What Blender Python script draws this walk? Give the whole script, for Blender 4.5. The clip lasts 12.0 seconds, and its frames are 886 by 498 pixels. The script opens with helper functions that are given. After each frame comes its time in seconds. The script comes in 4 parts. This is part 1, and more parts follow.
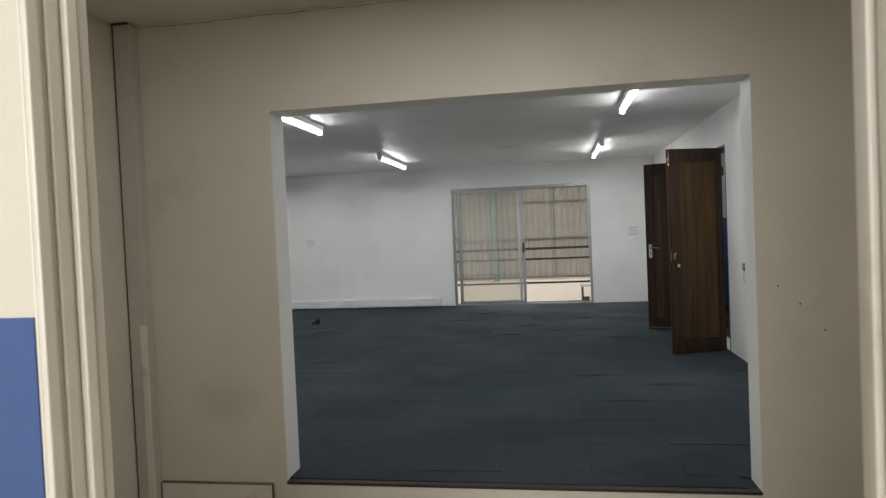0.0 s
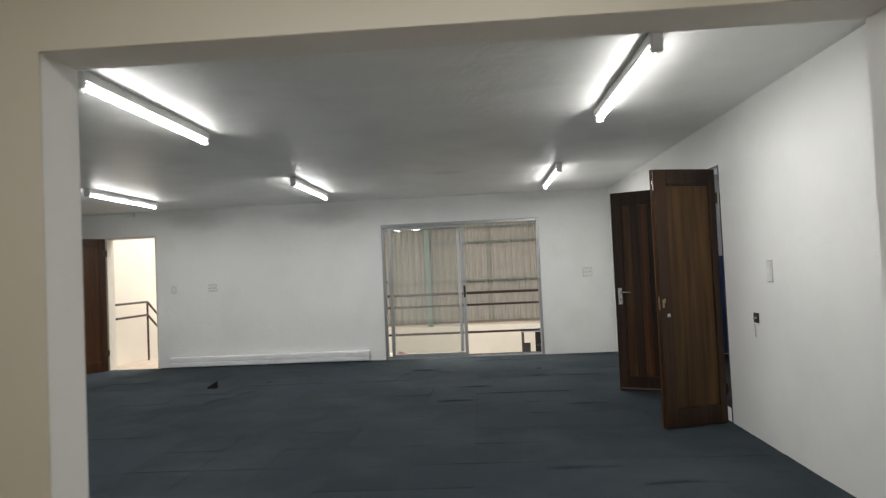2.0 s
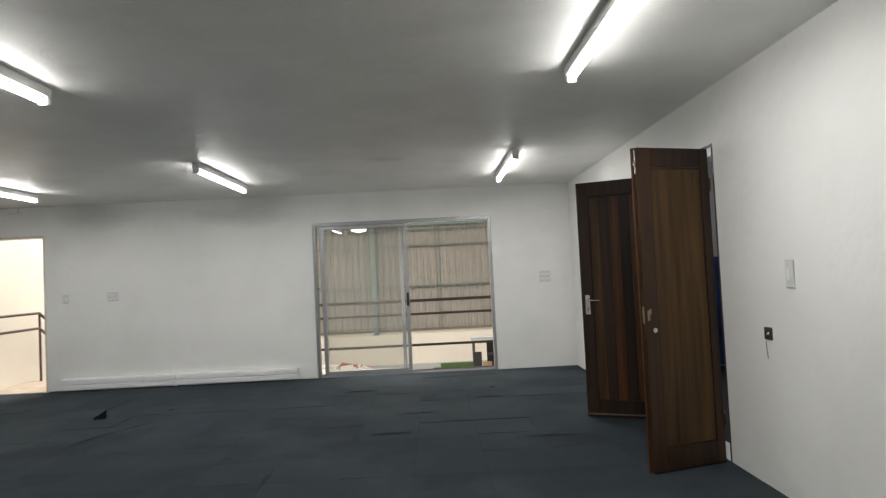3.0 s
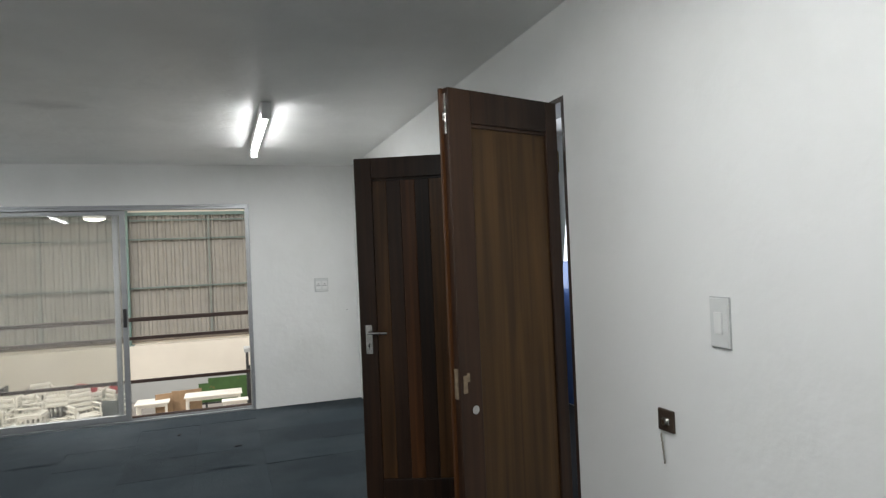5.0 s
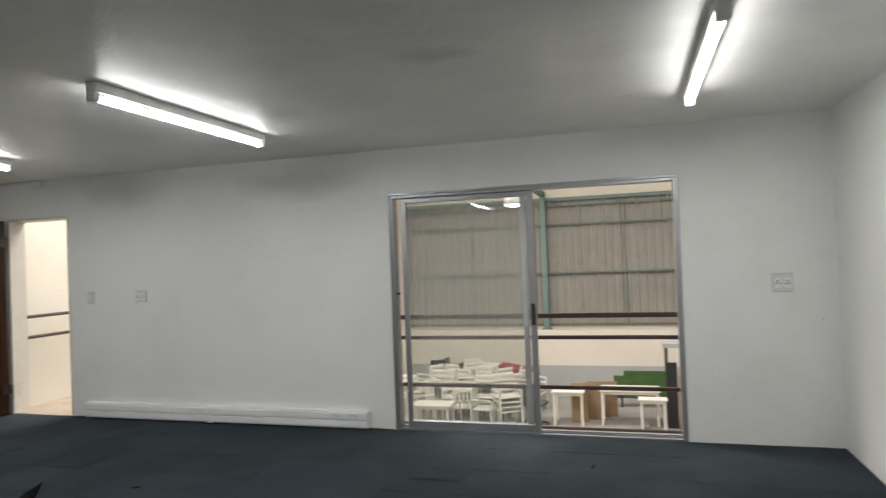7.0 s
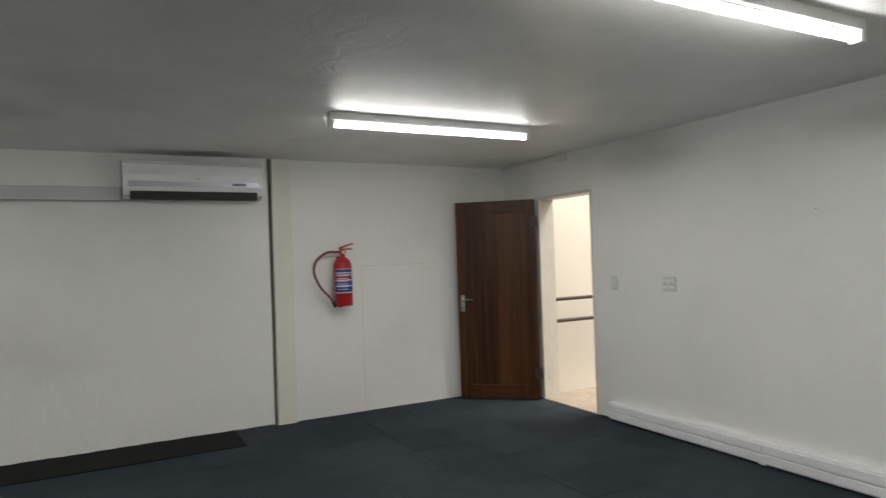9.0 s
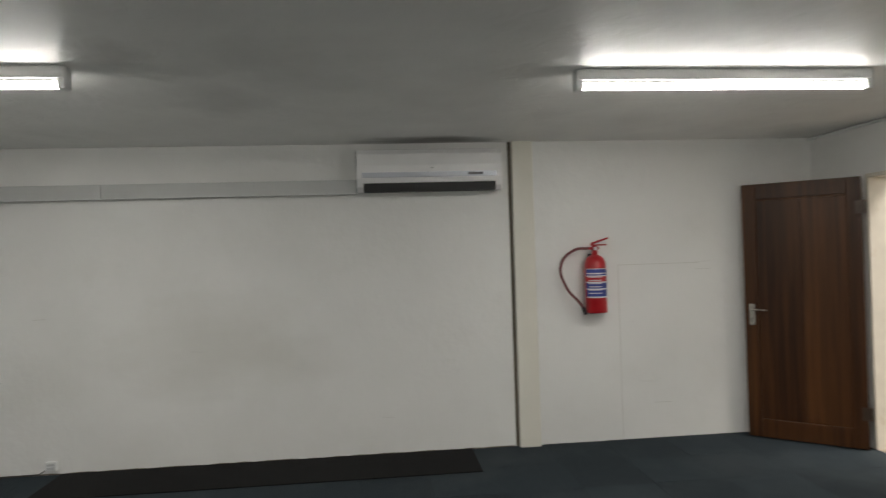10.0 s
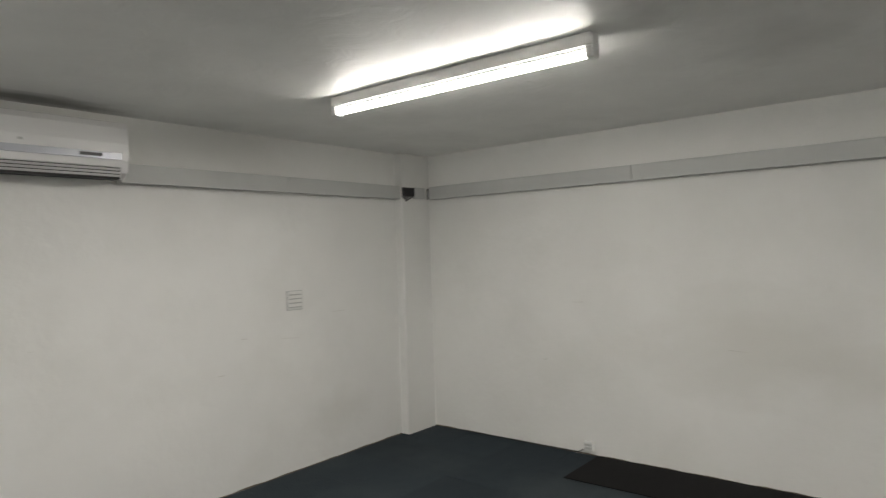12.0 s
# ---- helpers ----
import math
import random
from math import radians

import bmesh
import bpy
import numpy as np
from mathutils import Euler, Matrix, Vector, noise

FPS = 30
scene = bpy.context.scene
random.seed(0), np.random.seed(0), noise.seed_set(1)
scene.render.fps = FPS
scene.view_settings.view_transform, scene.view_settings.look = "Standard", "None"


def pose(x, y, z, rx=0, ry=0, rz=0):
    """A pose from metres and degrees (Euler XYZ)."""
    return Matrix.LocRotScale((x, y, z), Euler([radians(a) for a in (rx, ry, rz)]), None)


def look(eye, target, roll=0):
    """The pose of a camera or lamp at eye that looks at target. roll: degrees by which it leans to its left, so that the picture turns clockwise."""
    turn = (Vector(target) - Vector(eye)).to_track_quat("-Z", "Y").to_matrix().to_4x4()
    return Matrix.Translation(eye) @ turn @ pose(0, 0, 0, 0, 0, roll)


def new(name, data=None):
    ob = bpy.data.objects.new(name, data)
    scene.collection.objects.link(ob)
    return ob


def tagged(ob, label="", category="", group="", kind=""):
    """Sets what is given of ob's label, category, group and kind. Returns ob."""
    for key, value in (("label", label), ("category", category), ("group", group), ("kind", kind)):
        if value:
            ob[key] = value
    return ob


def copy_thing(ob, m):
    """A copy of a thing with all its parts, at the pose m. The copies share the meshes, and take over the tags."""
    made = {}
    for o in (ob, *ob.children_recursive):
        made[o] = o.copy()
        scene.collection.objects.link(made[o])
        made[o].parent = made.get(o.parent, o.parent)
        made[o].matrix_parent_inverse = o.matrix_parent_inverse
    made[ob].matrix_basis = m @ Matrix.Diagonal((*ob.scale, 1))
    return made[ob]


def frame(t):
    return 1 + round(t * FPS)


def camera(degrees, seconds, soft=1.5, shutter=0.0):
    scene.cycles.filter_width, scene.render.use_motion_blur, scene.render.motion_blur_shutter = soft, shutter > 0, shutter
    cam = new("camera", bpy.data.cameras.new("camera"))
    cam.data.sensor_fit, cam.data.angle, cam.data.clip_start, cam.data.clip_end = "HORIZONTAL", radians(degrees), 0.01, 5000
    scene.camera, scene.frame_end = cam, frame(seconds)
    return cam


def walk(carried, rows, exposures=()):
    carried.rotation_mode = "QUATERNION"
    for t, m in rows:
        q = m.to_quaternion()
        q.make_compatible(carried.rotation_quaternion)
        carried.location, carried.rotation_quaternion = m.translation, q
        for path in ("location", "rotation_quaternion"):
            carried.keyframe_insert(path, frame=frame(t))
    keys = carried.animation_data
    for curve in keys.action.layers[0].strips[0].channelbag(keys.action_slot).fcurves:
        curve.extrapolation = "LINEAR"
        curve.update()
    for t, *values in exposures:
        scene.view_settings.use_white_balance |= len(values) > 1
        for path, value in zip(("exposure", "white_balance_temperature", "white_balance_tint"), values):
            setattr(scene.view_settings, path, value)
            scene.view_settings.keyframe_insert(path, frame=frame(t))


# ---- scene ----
cam = camera(69.2, 12.0, soft=1.3, shutter=0.25)
PATH = [
    (0, (1.741, -11.48, 1.36), (1.408, -9.509, 1.305), -2.5),
    (0.5, (1.643, -11.208, 1.382), (1.335, -9.232, 1.344), -2.7),
    (1, (1.543, -10.844, 1.397), (1.266, -8.863, 1.394), -2.7),
    (1.5, (1.506, -10.49, 1.376), (1.313, -8.499, 1.399), -2.7),
    (2, (1.52, -9.942, 1.353), (1.405, -7.947, 1.419), -2.6),
    (2.5, (1.513, -9.315, 1.346), (1.462, -7.317, 1.415), -2.7),
    (3, (1.596, -8.78, 1.34), (1.634, -6.782, 1.415), -2.8),
    (3.5, (1.736, -8.231, 1.354), (1.89, -6.238, 1.43), -2.9),
    (3.7, (1.792, -8.014, 1.342), (2.004, -6.027, 1.425), -2.6),
    (5.3, (2.219, -6.616, 1.493), (2.902, -4.736, 1.512), -2.5),
    (5.5, (2.25, -6.441, 1.499), (2.807, -4.52, 1.518), -2.2),
    (6, (2.248, -6.103, 1.52), (2.458, -4.114, 1.54), -2.2),
    (6.5, (2.239, -5.73, 1.518), (2.041, -3.74, 1.545), -2.1),
    (7, (2.077, -5.374, 1.518), (1.509, -3.457, 1.544), -2.2),
    (7.5, (1.898, -5.05, 1.532), (0.951, -3.288, 1.552), -2.3),
    (7.7, (1.824, -4.931, 1.534), (0.739, -3.251, 1.556), -2.1),
    (9.3, (0.783, -3.921, 1.531), (-1.078, -3.188, 1.562), -2.1),
    (9.5, (0.615, -3.846, 1.54), (-1.296, -3.258, 1.578), -2.1),
    (10, (0.118, -3.738, 1.603), (-1.872, -3.539, 1.616), -1.8),
    (10.5, (-0.228, -3.698, 1.629), (-2.216, -3.918, 1.644), -2.0),
    (11, (-0.474, -3.813, 1.702), (-2.39, -4.386, 1.692), -1.7),
    (11.5, (-0.521, -3.919, 1.678), (-2.295, -4.841, 1.672), -1.5),
    (12, (-0.512, -3.976, 1.64), (-2.066, -5.235, 1.639), -1.8),
]
EXPOSURES = [(0, 0.52, 6200, 10), (1.0, 0.96, 6300, 10), (2.0, 0.66, 6350, 10), (3.5, 0.70, 6450, 10), (5.5, 0.72, 6050, 9), (6.0, 1.12, 6050, 9), (6.5, 1.03, 6100, 9), (7.0, 0.50, 6350, 10), (7.5, 0.40, 6300, 10),
             (9.5, 0.50, 6550, 10), (10.5, 0.58, 6700, 10), (11.5, 0.80, 6750, 11), (12, 0.80, 6750, 11)]
walk(cam, [(t, look(*p)) for t, *p in PATH], EXPOSURES)

# ---- world and large lights ----
world = bpy.data.worlds.new("world")
scene.world = world
world.use_nodes = True
wn = world.node_tree.nodes
sky = wn.new("ShaderNodeTexSky")
sky.sky_type, sky.sun_disc = "NISHITA", False
sky.sun_elevation, sky.sun_rotation = radians(50), radians(200)
world.node_tree.links.new(sky.outputs[0], wn["Background"].inputs[0])
wn["Background"].inputs[1].default_value = 0.1


def area_lamp(name, m, sx, sy, power, colour):
    data = bpy.data.lights.new(name, "AREA")
    data.shape, data.size, data.size_y, data.energy, data.color = "RECTANGLE", sx, sy, power, colour
    ob = new(name, data)
    ob.matrix_world = m
    return ob


# unseen daylight: assumed roof skylights, plus added fill for entrance, corridor and side room
area_lamp("skylight_daylight", pose(-0.3, 7.65, 4.89), 8.4, 2.2, 300, (1.0, 0.94, 0.86))
area_lamp("skylight_daylight", pose(6.2, 7.65, 4.89), 4.0, 2.2, 120, (1.0, 0.94, 0.86))
area_lamp("skylight_daylight", pose(-2.6, 2.3, 5.55), 3.6, 1.9, 330, (1.0, 0.94, 0.86))
area_lamp("room_fill", look((1.6, -14.3, 1.7), (1.6, -10, 1.3)), 1.8, 1.3, 80, (1.0, 0.98, 0.95))
# added fill under the corridor ceiling, no fixture known there
area_lamp("corridor_fill", pose(1.3, -9.5, 2.60), 2.2, 0.5, 15, (1.0, 0.98, 0.94))
area_lamp("room_fill", look((5.3, -1.4, 1.7), (5.0, -4, 1.2)), 1.2, 1.2, 14, (0.95, 0.97, 1.0))
TUBE_POWER, DOWN_POWER = 18.0, 12.0


# ---- materials ----
def material(name, colour, rough=0.6, metal=0.0, vary=0.06, scale=6.0, bump=0.0, bump_scale=60.0,
             stain=None, stain_scale=1.2, stain_from=0.55, stain_to=0.8, per_piece=0.0, stretch=(1, 1, 1), spec=0.5):
    m = bpy.data.materials.new(name)
    m.use_nodes = True
    nt = m.node_tree
    n, l = nt.nodes, nt.links
    b = n["Principled BSDF"]
    b.inputs["Roughness"].default_value, b.inputs["Metallic"].default_value = rough, metal
    b.inputs["Specular IOR Level"].default_value = spec
    co = n.new("ShaderNodeTexCoord")
    geo = n.new("ShaderNodeNewGeometry")
    mp = n.new("ShaderNodeMapping")
    mp.inputs["Scale"].default_value = stretch
    l.new(geo.outputs["Position"] if stretch == (1, 1, 1) else co.outputs["Object"], mp.inputs["Vector"])
    no = n.new("ShaderNodeTexNoise")
    no.inputs["Scale"].default_value, no.inputs["Detail"].default_value = scale, 5
    l.new(mp.outputs[0], no.inputs["Vector"])
    rng = n.new("ShaderNodeMapRange")
    rng.inputs["From Min"].default_value, rng.inputs["From Max"].default_value = 0.3, 0.7
    rng.inputs["To Min"].default_value, rng.inputs["To Max"].default_value = 1 - vary, 1 + vary
    l.new(no.outputs[0], rng.inputs["Value"])
    fac = rng.outputs[0]
    if per_piece:
        oi = n.new("ShaderNodeObjectInfo")
        r2 = n.new("ShaderNodeMapRange")
        r2.inputs["To Min"].default_value, r2.inputs["To Max"].default_value = 1 - per_piece, 1 + per_piece
        l.new(oi.outputs["Random"], r2.inputs["Value"])
        mu = n.new("ShaderNodeMath")
        mu.operation = "MULTIPLY"
        l.new(fac, mu.inputs[0])
        l.new(r2.outputs[0], mu.inputs[1])
        fac = mu.outputs[0]
    sc = n.new("ShaderNodeVectorMath")
    sc.operation = "SCALE"
    sc.inputs[0].default_value = colour
    l.new(fac, sc.inputs["Scale"])
    out = sc.outputs[0]
    if stain:
        s = n.new("ShaderNodeTexNoise")
        s.inputs["Scale"].default_value, s.inputs["Detail"].default_value, s.inputs["Roughness"].default_value = stain_scale, 6, 0.6
        l.new(mp.outputs[0], s.inputs["Vector"])
        sr = n.new("ShaderNodeMapRange")
        sr.inputs["From Min"].default_value, sr.inputs["From Max"].default_value = stain_from, stain_to
        l.new(s.outputs[0], sr.inputs["Value"])
        mix = n.new("ShaderNodeMix")
        mix.data_type = "RGBA"
        l.new(sr.outputs[0], mix.inputs["Factor"])
        l.new(out, mix.inputs["A"])
        mix.inputs["B"].default_value = (*stain, 1)
        out = mix.outputs["Result"]
    l.new(out, b.inputs["Base Color"])
    if bump:
        bn = n.new("ShaderNodeTexNoise")
        bn.inputs["Scale"].default_value, bn.inputs["Detail"].default_value = bump_scale, 4
        l.new(mp.outputs[0], bn.inputs["Vector"])
        bp = n.new("ShaderNodeBump")
        bp.inputs["Strength"].default_value, bp.inputs["Distance"].default_value = bump, 0.01
        l.new(bn.outputs[0], bp.inputs["Height"])
        l.new(bp.outputs[0], b.inputs["Normal"])
    return m


WALL = material("wall_paint", (0.81, 0.81, 0.79), 0.55, vary=0.025, scale=1.5, bump=0.30, bump_scale=16, stain=(0.73, 0.73, 0.70), stain_scale=1.1, stain_from=0.5, stain_to=0.85)
CEIL = material("ceiling_paint", (0.85, 0.85, 0.83), 0.42, vary=0.05, scale=2.2, bump=0.55, bump_scale=9, stain=(0.70, 0.70, 0.68), stain_scale=0.8, stain_from=0.56, stain_to=0.8)
CREAM = material("cream_paint", (0.615, 0.581, 0.492), 0.6, vary=0.03, scale=2, bump=0.10, bump_scale=30, stain=(0.48, 0.44, 0.35), stain_scale=1.6, stain_from=0.58, stain_to=0.85)
CREAM_TRIM = material("cream_gloss", (0.66, 0.62, 0.54), 0.4, vary=0.05, scale=9, bump=0.08, bump_scale=25, stain=(0.5, 0.42, 0.32), stain_scale=7, stain_from=0.6, stain_to=0.8)

# trowel marks of the ceiling: swirled, uneven relief
for node in CEIL.node_tree.nodes:
    if node.type == "BUMP":
        node.inputs["Strength"].default_value, node.inputs["Distance"].default_value = 0.45, 0.009
        relief = node.inputs["Height"].links[0].from_node
        relief.inputs["Scale"].default_value, relief.inputs["Detail"].default_value, relief.inputs["Distortion"].default_value = 6.0, 6, 1.6
PALE = material("warehouse_wall_paint", (0.74, 0.69, 0.60), 0.7, vary=0.04, scale=1.2, bump=0.1, bump_scale=20)
GREYWALL = material("grey_dado_paint", (0.42, 0.43, 0.42), 0.6, vary=0.05, scale=1.2)


def smudge_or_shade(m, place, size, colour, strength):
    """A soft grey patch with an uneven outline, dirt or painted shade, at a place of the plan."""
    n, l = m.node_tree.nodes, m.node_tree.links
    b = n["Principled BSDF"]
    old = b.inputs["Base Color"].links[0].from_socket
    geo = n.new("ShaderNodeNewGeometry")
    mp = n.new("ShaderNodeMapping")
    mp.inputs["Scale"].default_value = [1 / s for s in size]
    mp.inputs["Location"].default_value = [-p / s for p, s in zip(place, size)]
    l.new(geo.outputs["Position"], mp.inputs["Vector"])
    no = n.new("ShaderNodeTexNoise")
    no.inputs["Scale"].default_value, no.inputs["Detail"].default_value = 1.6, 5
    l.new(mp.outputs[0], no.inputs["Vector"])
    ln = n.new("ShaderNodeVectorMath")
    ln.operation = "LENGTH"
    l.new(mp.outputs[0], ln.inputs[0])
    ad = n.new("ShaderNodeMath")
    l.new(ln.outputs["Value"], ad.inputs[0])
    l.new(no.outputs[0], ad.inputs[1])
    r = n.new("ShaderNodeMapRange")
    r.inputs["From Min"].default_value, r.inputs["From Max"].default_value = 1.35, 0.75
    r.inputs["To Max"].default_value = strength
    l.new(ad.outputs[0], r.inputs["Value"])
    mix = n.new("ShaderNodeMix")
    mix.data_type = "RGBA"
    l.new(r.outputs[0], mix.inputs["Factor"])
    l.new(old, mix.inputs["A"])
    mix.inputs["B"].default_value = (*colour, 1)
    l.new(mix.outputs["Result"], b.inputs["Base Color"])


smudge_or_shade(CEIL, (1.2, -2.4, 2.48), (0.30, 0.18, 0.3), (0.42, 0.42, 0.41), 0.45)
smudge_or_shade(CEIL, (-2.75, -4.85, 2.48), (0.30, 0.22, 0.3), (0.40, 0.39, 0.37), 0.4)
smudge_or_shade(CEIL, (-3.6, -4.6, 2.48), (0.5, 0.4, 0.3), (0.5, 0.5, 0.48), 0.4)
# shade above the two air conditioners, painted dark into the ceiling colour
smudge_or_shade(CEIL, (-4.95, -3.3, 2.48), (0.25, 0.75, 0.3), (0.16, 0.155, 0.14), 0.8)
smudge_or_shade(CEIL, (-1.75, -7.80, 2.48), (0.75, 0.22, 0.3), (0.14, 0.135, 0.12), 0.8)
smudge_or_shade(CREAM, (-0.15, -8.16, 0.42), (0.28, 0.3, 0.22), (0.36, 0.32, 0.25), 0.28)
smudge_or_shade(WALL, (-0.9, 0.0, 2.25), (0.9, 0.3, 0.22), (0.52, 0.52, 0.49), 0.6)
smudge_or_shade(WALL, (-2.9, 0.0, 2.28), (0.7, 0.3, 0.20), (0.54, 0.54, 0.51), 0.5)
smudge_or_shade(WALL, (-4.0, -7.92, 0.35), (0.5, 0.3, 0.25), (0.62, 0.61, 0.57), 0.28)
smudge_or_shade(WALL, (-5.09, -5.0, 0.9), (0.3, 1.2, 0.5), (0.64, 0.63, 0.59), 0.6)
BLUE = material("blue_dado_paint", (0.05, 0.095, 0.24), 0.45, vary=0.06, scale=3, bump=0.08, bump_scale=30, stain=(0.3, 0.28, 0.24), stain_scale=22, stain_from=0.7, stain_to=0.74)
CARPET = material("carpet", (0.034, 0.0455, 0.054), 0.95, vary=0.2, scale=120, bump=0.7, bump_scale=420, per_piece=0.11, stain=(0.060, 0.072, 0.079), stain_scale=1.1, stain_from=0.46, stain_to=0.80, spec=0.15)
SLAB = material("floor_adhesive", (0.012, 0.013, 0.015), 0.9, vary=0.2, scale=20)
MAT_BLACK = material("black_rubber", (0.006, 0.006, 0.006), 0.85, vary=0.2, scale=15, bump=0.3, bump_scale=90, spec=0.2)
SCREED = material("cement_screed", (0.40, 0.33, 0.26), 0.85, vary=0.12, scale=5, bump=0.2, bump_scale=40)
WHITE_METAL = material("white_enamel", (0.78, 0.78, 0.76), 0.35, vary=0.02, scale=8)
PLASTIC = material("white_plastic", (0.76, 0.77, 0.76), 0.4, vary=0.02, scale=10)
TRUNK = material("trunking_plastic", (0.80, 0.80, 0.81), 0.45, vary=0.03, scale=4, stain=(0.5, 0.5, 0.48), stain_scale=5, stain_from=0.64, stain_to=0.85)
GREY_TRUNK = material("grey_trunking_plastic", (0.55, 0.56, 0.55), 0.5, vary=0.03, scale=4)
ALU = material("anodised_aluminium", (0.36, 0.37, 0.38), 0.38, 0.75, vary=0.05, scale=12)
CHROME = material("worn_chrome", (0.62, 0.61, 0.58), 0.25, 1.0, vary=0.1, scale=30)
BRASS = material("brass", (0.28, 0.19, 0.06), 0.35, 1.0, vary=0.1, scale=40)
BLACK = material("black_plastic", (0.02, 0.02, 0.021), 0.4, vary=0.1, scale=20)
DARKSLOT = material("dark_slot", (0.03, 0.03, 0.03), 0.7, vary=0.1)
RAIL = material("dark_brown_rail_paint", (0.055, 0.03, 0.022), 0.45, vary=0.12, scale=14)
TEAL = material("teal_steel_paint", (0.15, 0.225, 0.205), 0.5, vary=0.08, scale=5)
SHEET = material("galvanised_sheeting", (0.29, 0.275, 0.245), 0.6, 0.1, vary=0.06, scale=1.3, stain=(0.23, 0.22, 0.195), stain_scale=2.5, stain_from=0.5, stain_to=0.85)
ROOF = material("roof_sheeting", (0.7, 0.68, 0.62), 0.7, vary=0.05, scale=2)
CONCRETE = material("concrete_floor", (0.30, 0.28, 0.255), 0.7, vary=0.1, scale=1.5, bump=0.1, bump_scale=20)
RED = material("red_enamel", (0.42, 0.012, 0.018), 0.28, vary=0.05, scale=9)
RUBBER_RED = material("dull_red_hose", (0.16, 0.045, 0.045), 0.6, vary=0.1, scale=30)
LABEL_BLUE = material("blue_label", (0.03, 0.05, 0.25), 0.45, vary=0.05)
LABEL_WHITE = material("white_label", (0.72, 0.70, 0.72), 0.45, vary=0.03)
CHAIR_WHITE = material("white_chair_plastic", (0.76, 0.73, 0.66), 0.45, vary=0.04, scale=6)
BOARD_GREEN = material("green_board", (0.05, 0.11, 0.028), 0.6, vary=0.2, scale=4, stain=(0.22, 0.12, 0.04), stain_scale=5, stain_from=0.62, stain_to=0.72)
CARD = material("brown_board", (0.30, 0.20, 0.115), 0.8, vary=0.1, scale=8)
REDCLOTH = material("red_plastic_sheet", (0.28, 0.025, 0.03), 0.55, vary=0.1, scale=6)
GREYFAB = material("grey_fabric", (0.10, 0.11, 0.11), 0.9, vary=0.1, scale=60)
DARKGREY = material("dark_steel", (0.045, 0.045, 0.045), 0.5, vary=0.1, scale=9)
DARKGREY_BROWN = material("weathered_flashing", (0.16, 0.135, 0.11), 0.6, 0.2, vary=0.1, scale=3)
KEYBROWN = material("brown_lock_plate", (0.06, 0.04, 0.028), 0.45, 0.3, vary=0.15, scale=30)
MARK = material("pencil_grey_mark", (0.30, 0.29, 0.27), 0.8, vary=0.1)


def wood(name, dark, light, seed):
    m = bpy.data.materials.new(name)
    m.use_nodes = True
    n, l = m.node_tree.nodes, m.node_tree.links
    b = n["Principled BSDF"]
    b.inputs["Roughness"].default_value = 0.42
    b.inputs["Specular IOR Level"].default_value = 0.28
    co = n.new("ShaderNodeTexCoord")
    mp = n.new("ShaderNodeMapping")
    mp.inputs["Scale"].default_value, mp.inputs["Location"].default_value = (26, 26, 0.9), (seed, seed * 2, seed)
    l.new(co.outputs["Object"], mp.inputs["Vector"])
    a = n.new("ShaderNodeTexNoise")
    a.inputs["Scale"].default_value, a.inputs["Detail"].default_value, a.inputs["Distortion"].default_value = 1.0, 6, 0.6
    l.new(mp.outputs[0], a.inputs["Vector"])
    mp2 = n.new("ShaderNodeMapping")
    mp2.inputs["Scale"].default_value, mp2.inputs["Location"].default_value = (5, 5, 0.5), (seed * 3, seed, 0)
    l.new(co.outputs["Object"], mp2.inputs["Vector"])
    c = n.new("ShaderNodeTexNoise")
    c.inputs["Scale"].default_value, c.inputs["Detail"].default_value = 1.0, 3
    l.new(mp2.outputs[0], c.inputs["Vector"])
    oi = n.new("ShaderNodeObjectInfo")
    su = n.new("ShaderNodeMath")
    su.operation = "MULTIPLY_ADD"
    l.new(a.outputs[0], su.inputs[0])
    su.inputs[1].default_value = 1.3
    l.new(c.outputs[0], su.inputs[2])
    s2 = n.new("ShaderNodeMath")
    s2.operation = "MULTIPLY_ADD"
    l.new(oi.outputs["Random"], s2.inputs[0])
    s2.inputs[1].default_value = 0.3
    sm = n.new("ShaderNodeMath")
    sm.operation = "SUBTRACT"
    sm.inputs[1].default_value = 0.85
    l.new(su.outputs[0], sm.inputs[0])
    l.new(sm.outputs[0], s2.inputs[2])
    r = n.new("ShaderNodeValToRGB")
    r.color_ramp.elements[0].position, r.color_ramp.elements[0].color = 0.12, (*dark, 1)
    r.color_ramp.elements[1].position, r.color_ramp.elements[1].color = 0.85, (*light, 1)
    l.new(s2.outputs[0], r.inputs[0])
    l.new(r.outputs[0], b.inputs["Base Color"])
    bp = n.new("ShaderNodeBump")
    bp.inputs["Strength"].default_value, bp.inputs["Distance"].default_value = 0.15, 0.004
    l.new(a.outputs[0], bp.inputs["Height"])
    l.new(bp.outputs[0], b.inputs["Normal"])
    return m


WOOD_DARK = wood("dark_meranti", (0.012, 0.0065, 0.004), (0.045, 0.021, 0.010), 1.3)
WOOD_MID = wood("brown_meranti", (0.030, 0.014, 0.005), (0.135, 0.064, 0.021), 4.1)
WOOD_PANEL = wood("golden_brown_meranti", (0.022, 0.011, 0.0038), (0.085, 0.044, 0.0135), 2.6)
WOOD_RED = wood("red_meranti", (0.026, 0.0095, 0.0032), (0.10, 0.038, 0.011), 7.7)


def emitter(name, colour, strength):
    m = bpy.data.materials.new(name)
    m.use_nodes = True
    b = m.node_tree.nodes["Principled BSDF"]
    b.inputs["Base Color"].default_value = (0.9, 0.9, 0.9, 1)
    b.inputs["Emission Color"].default_value, b.inputs["Emission Strength"].default_value = (*colour, 1), strength
    return m


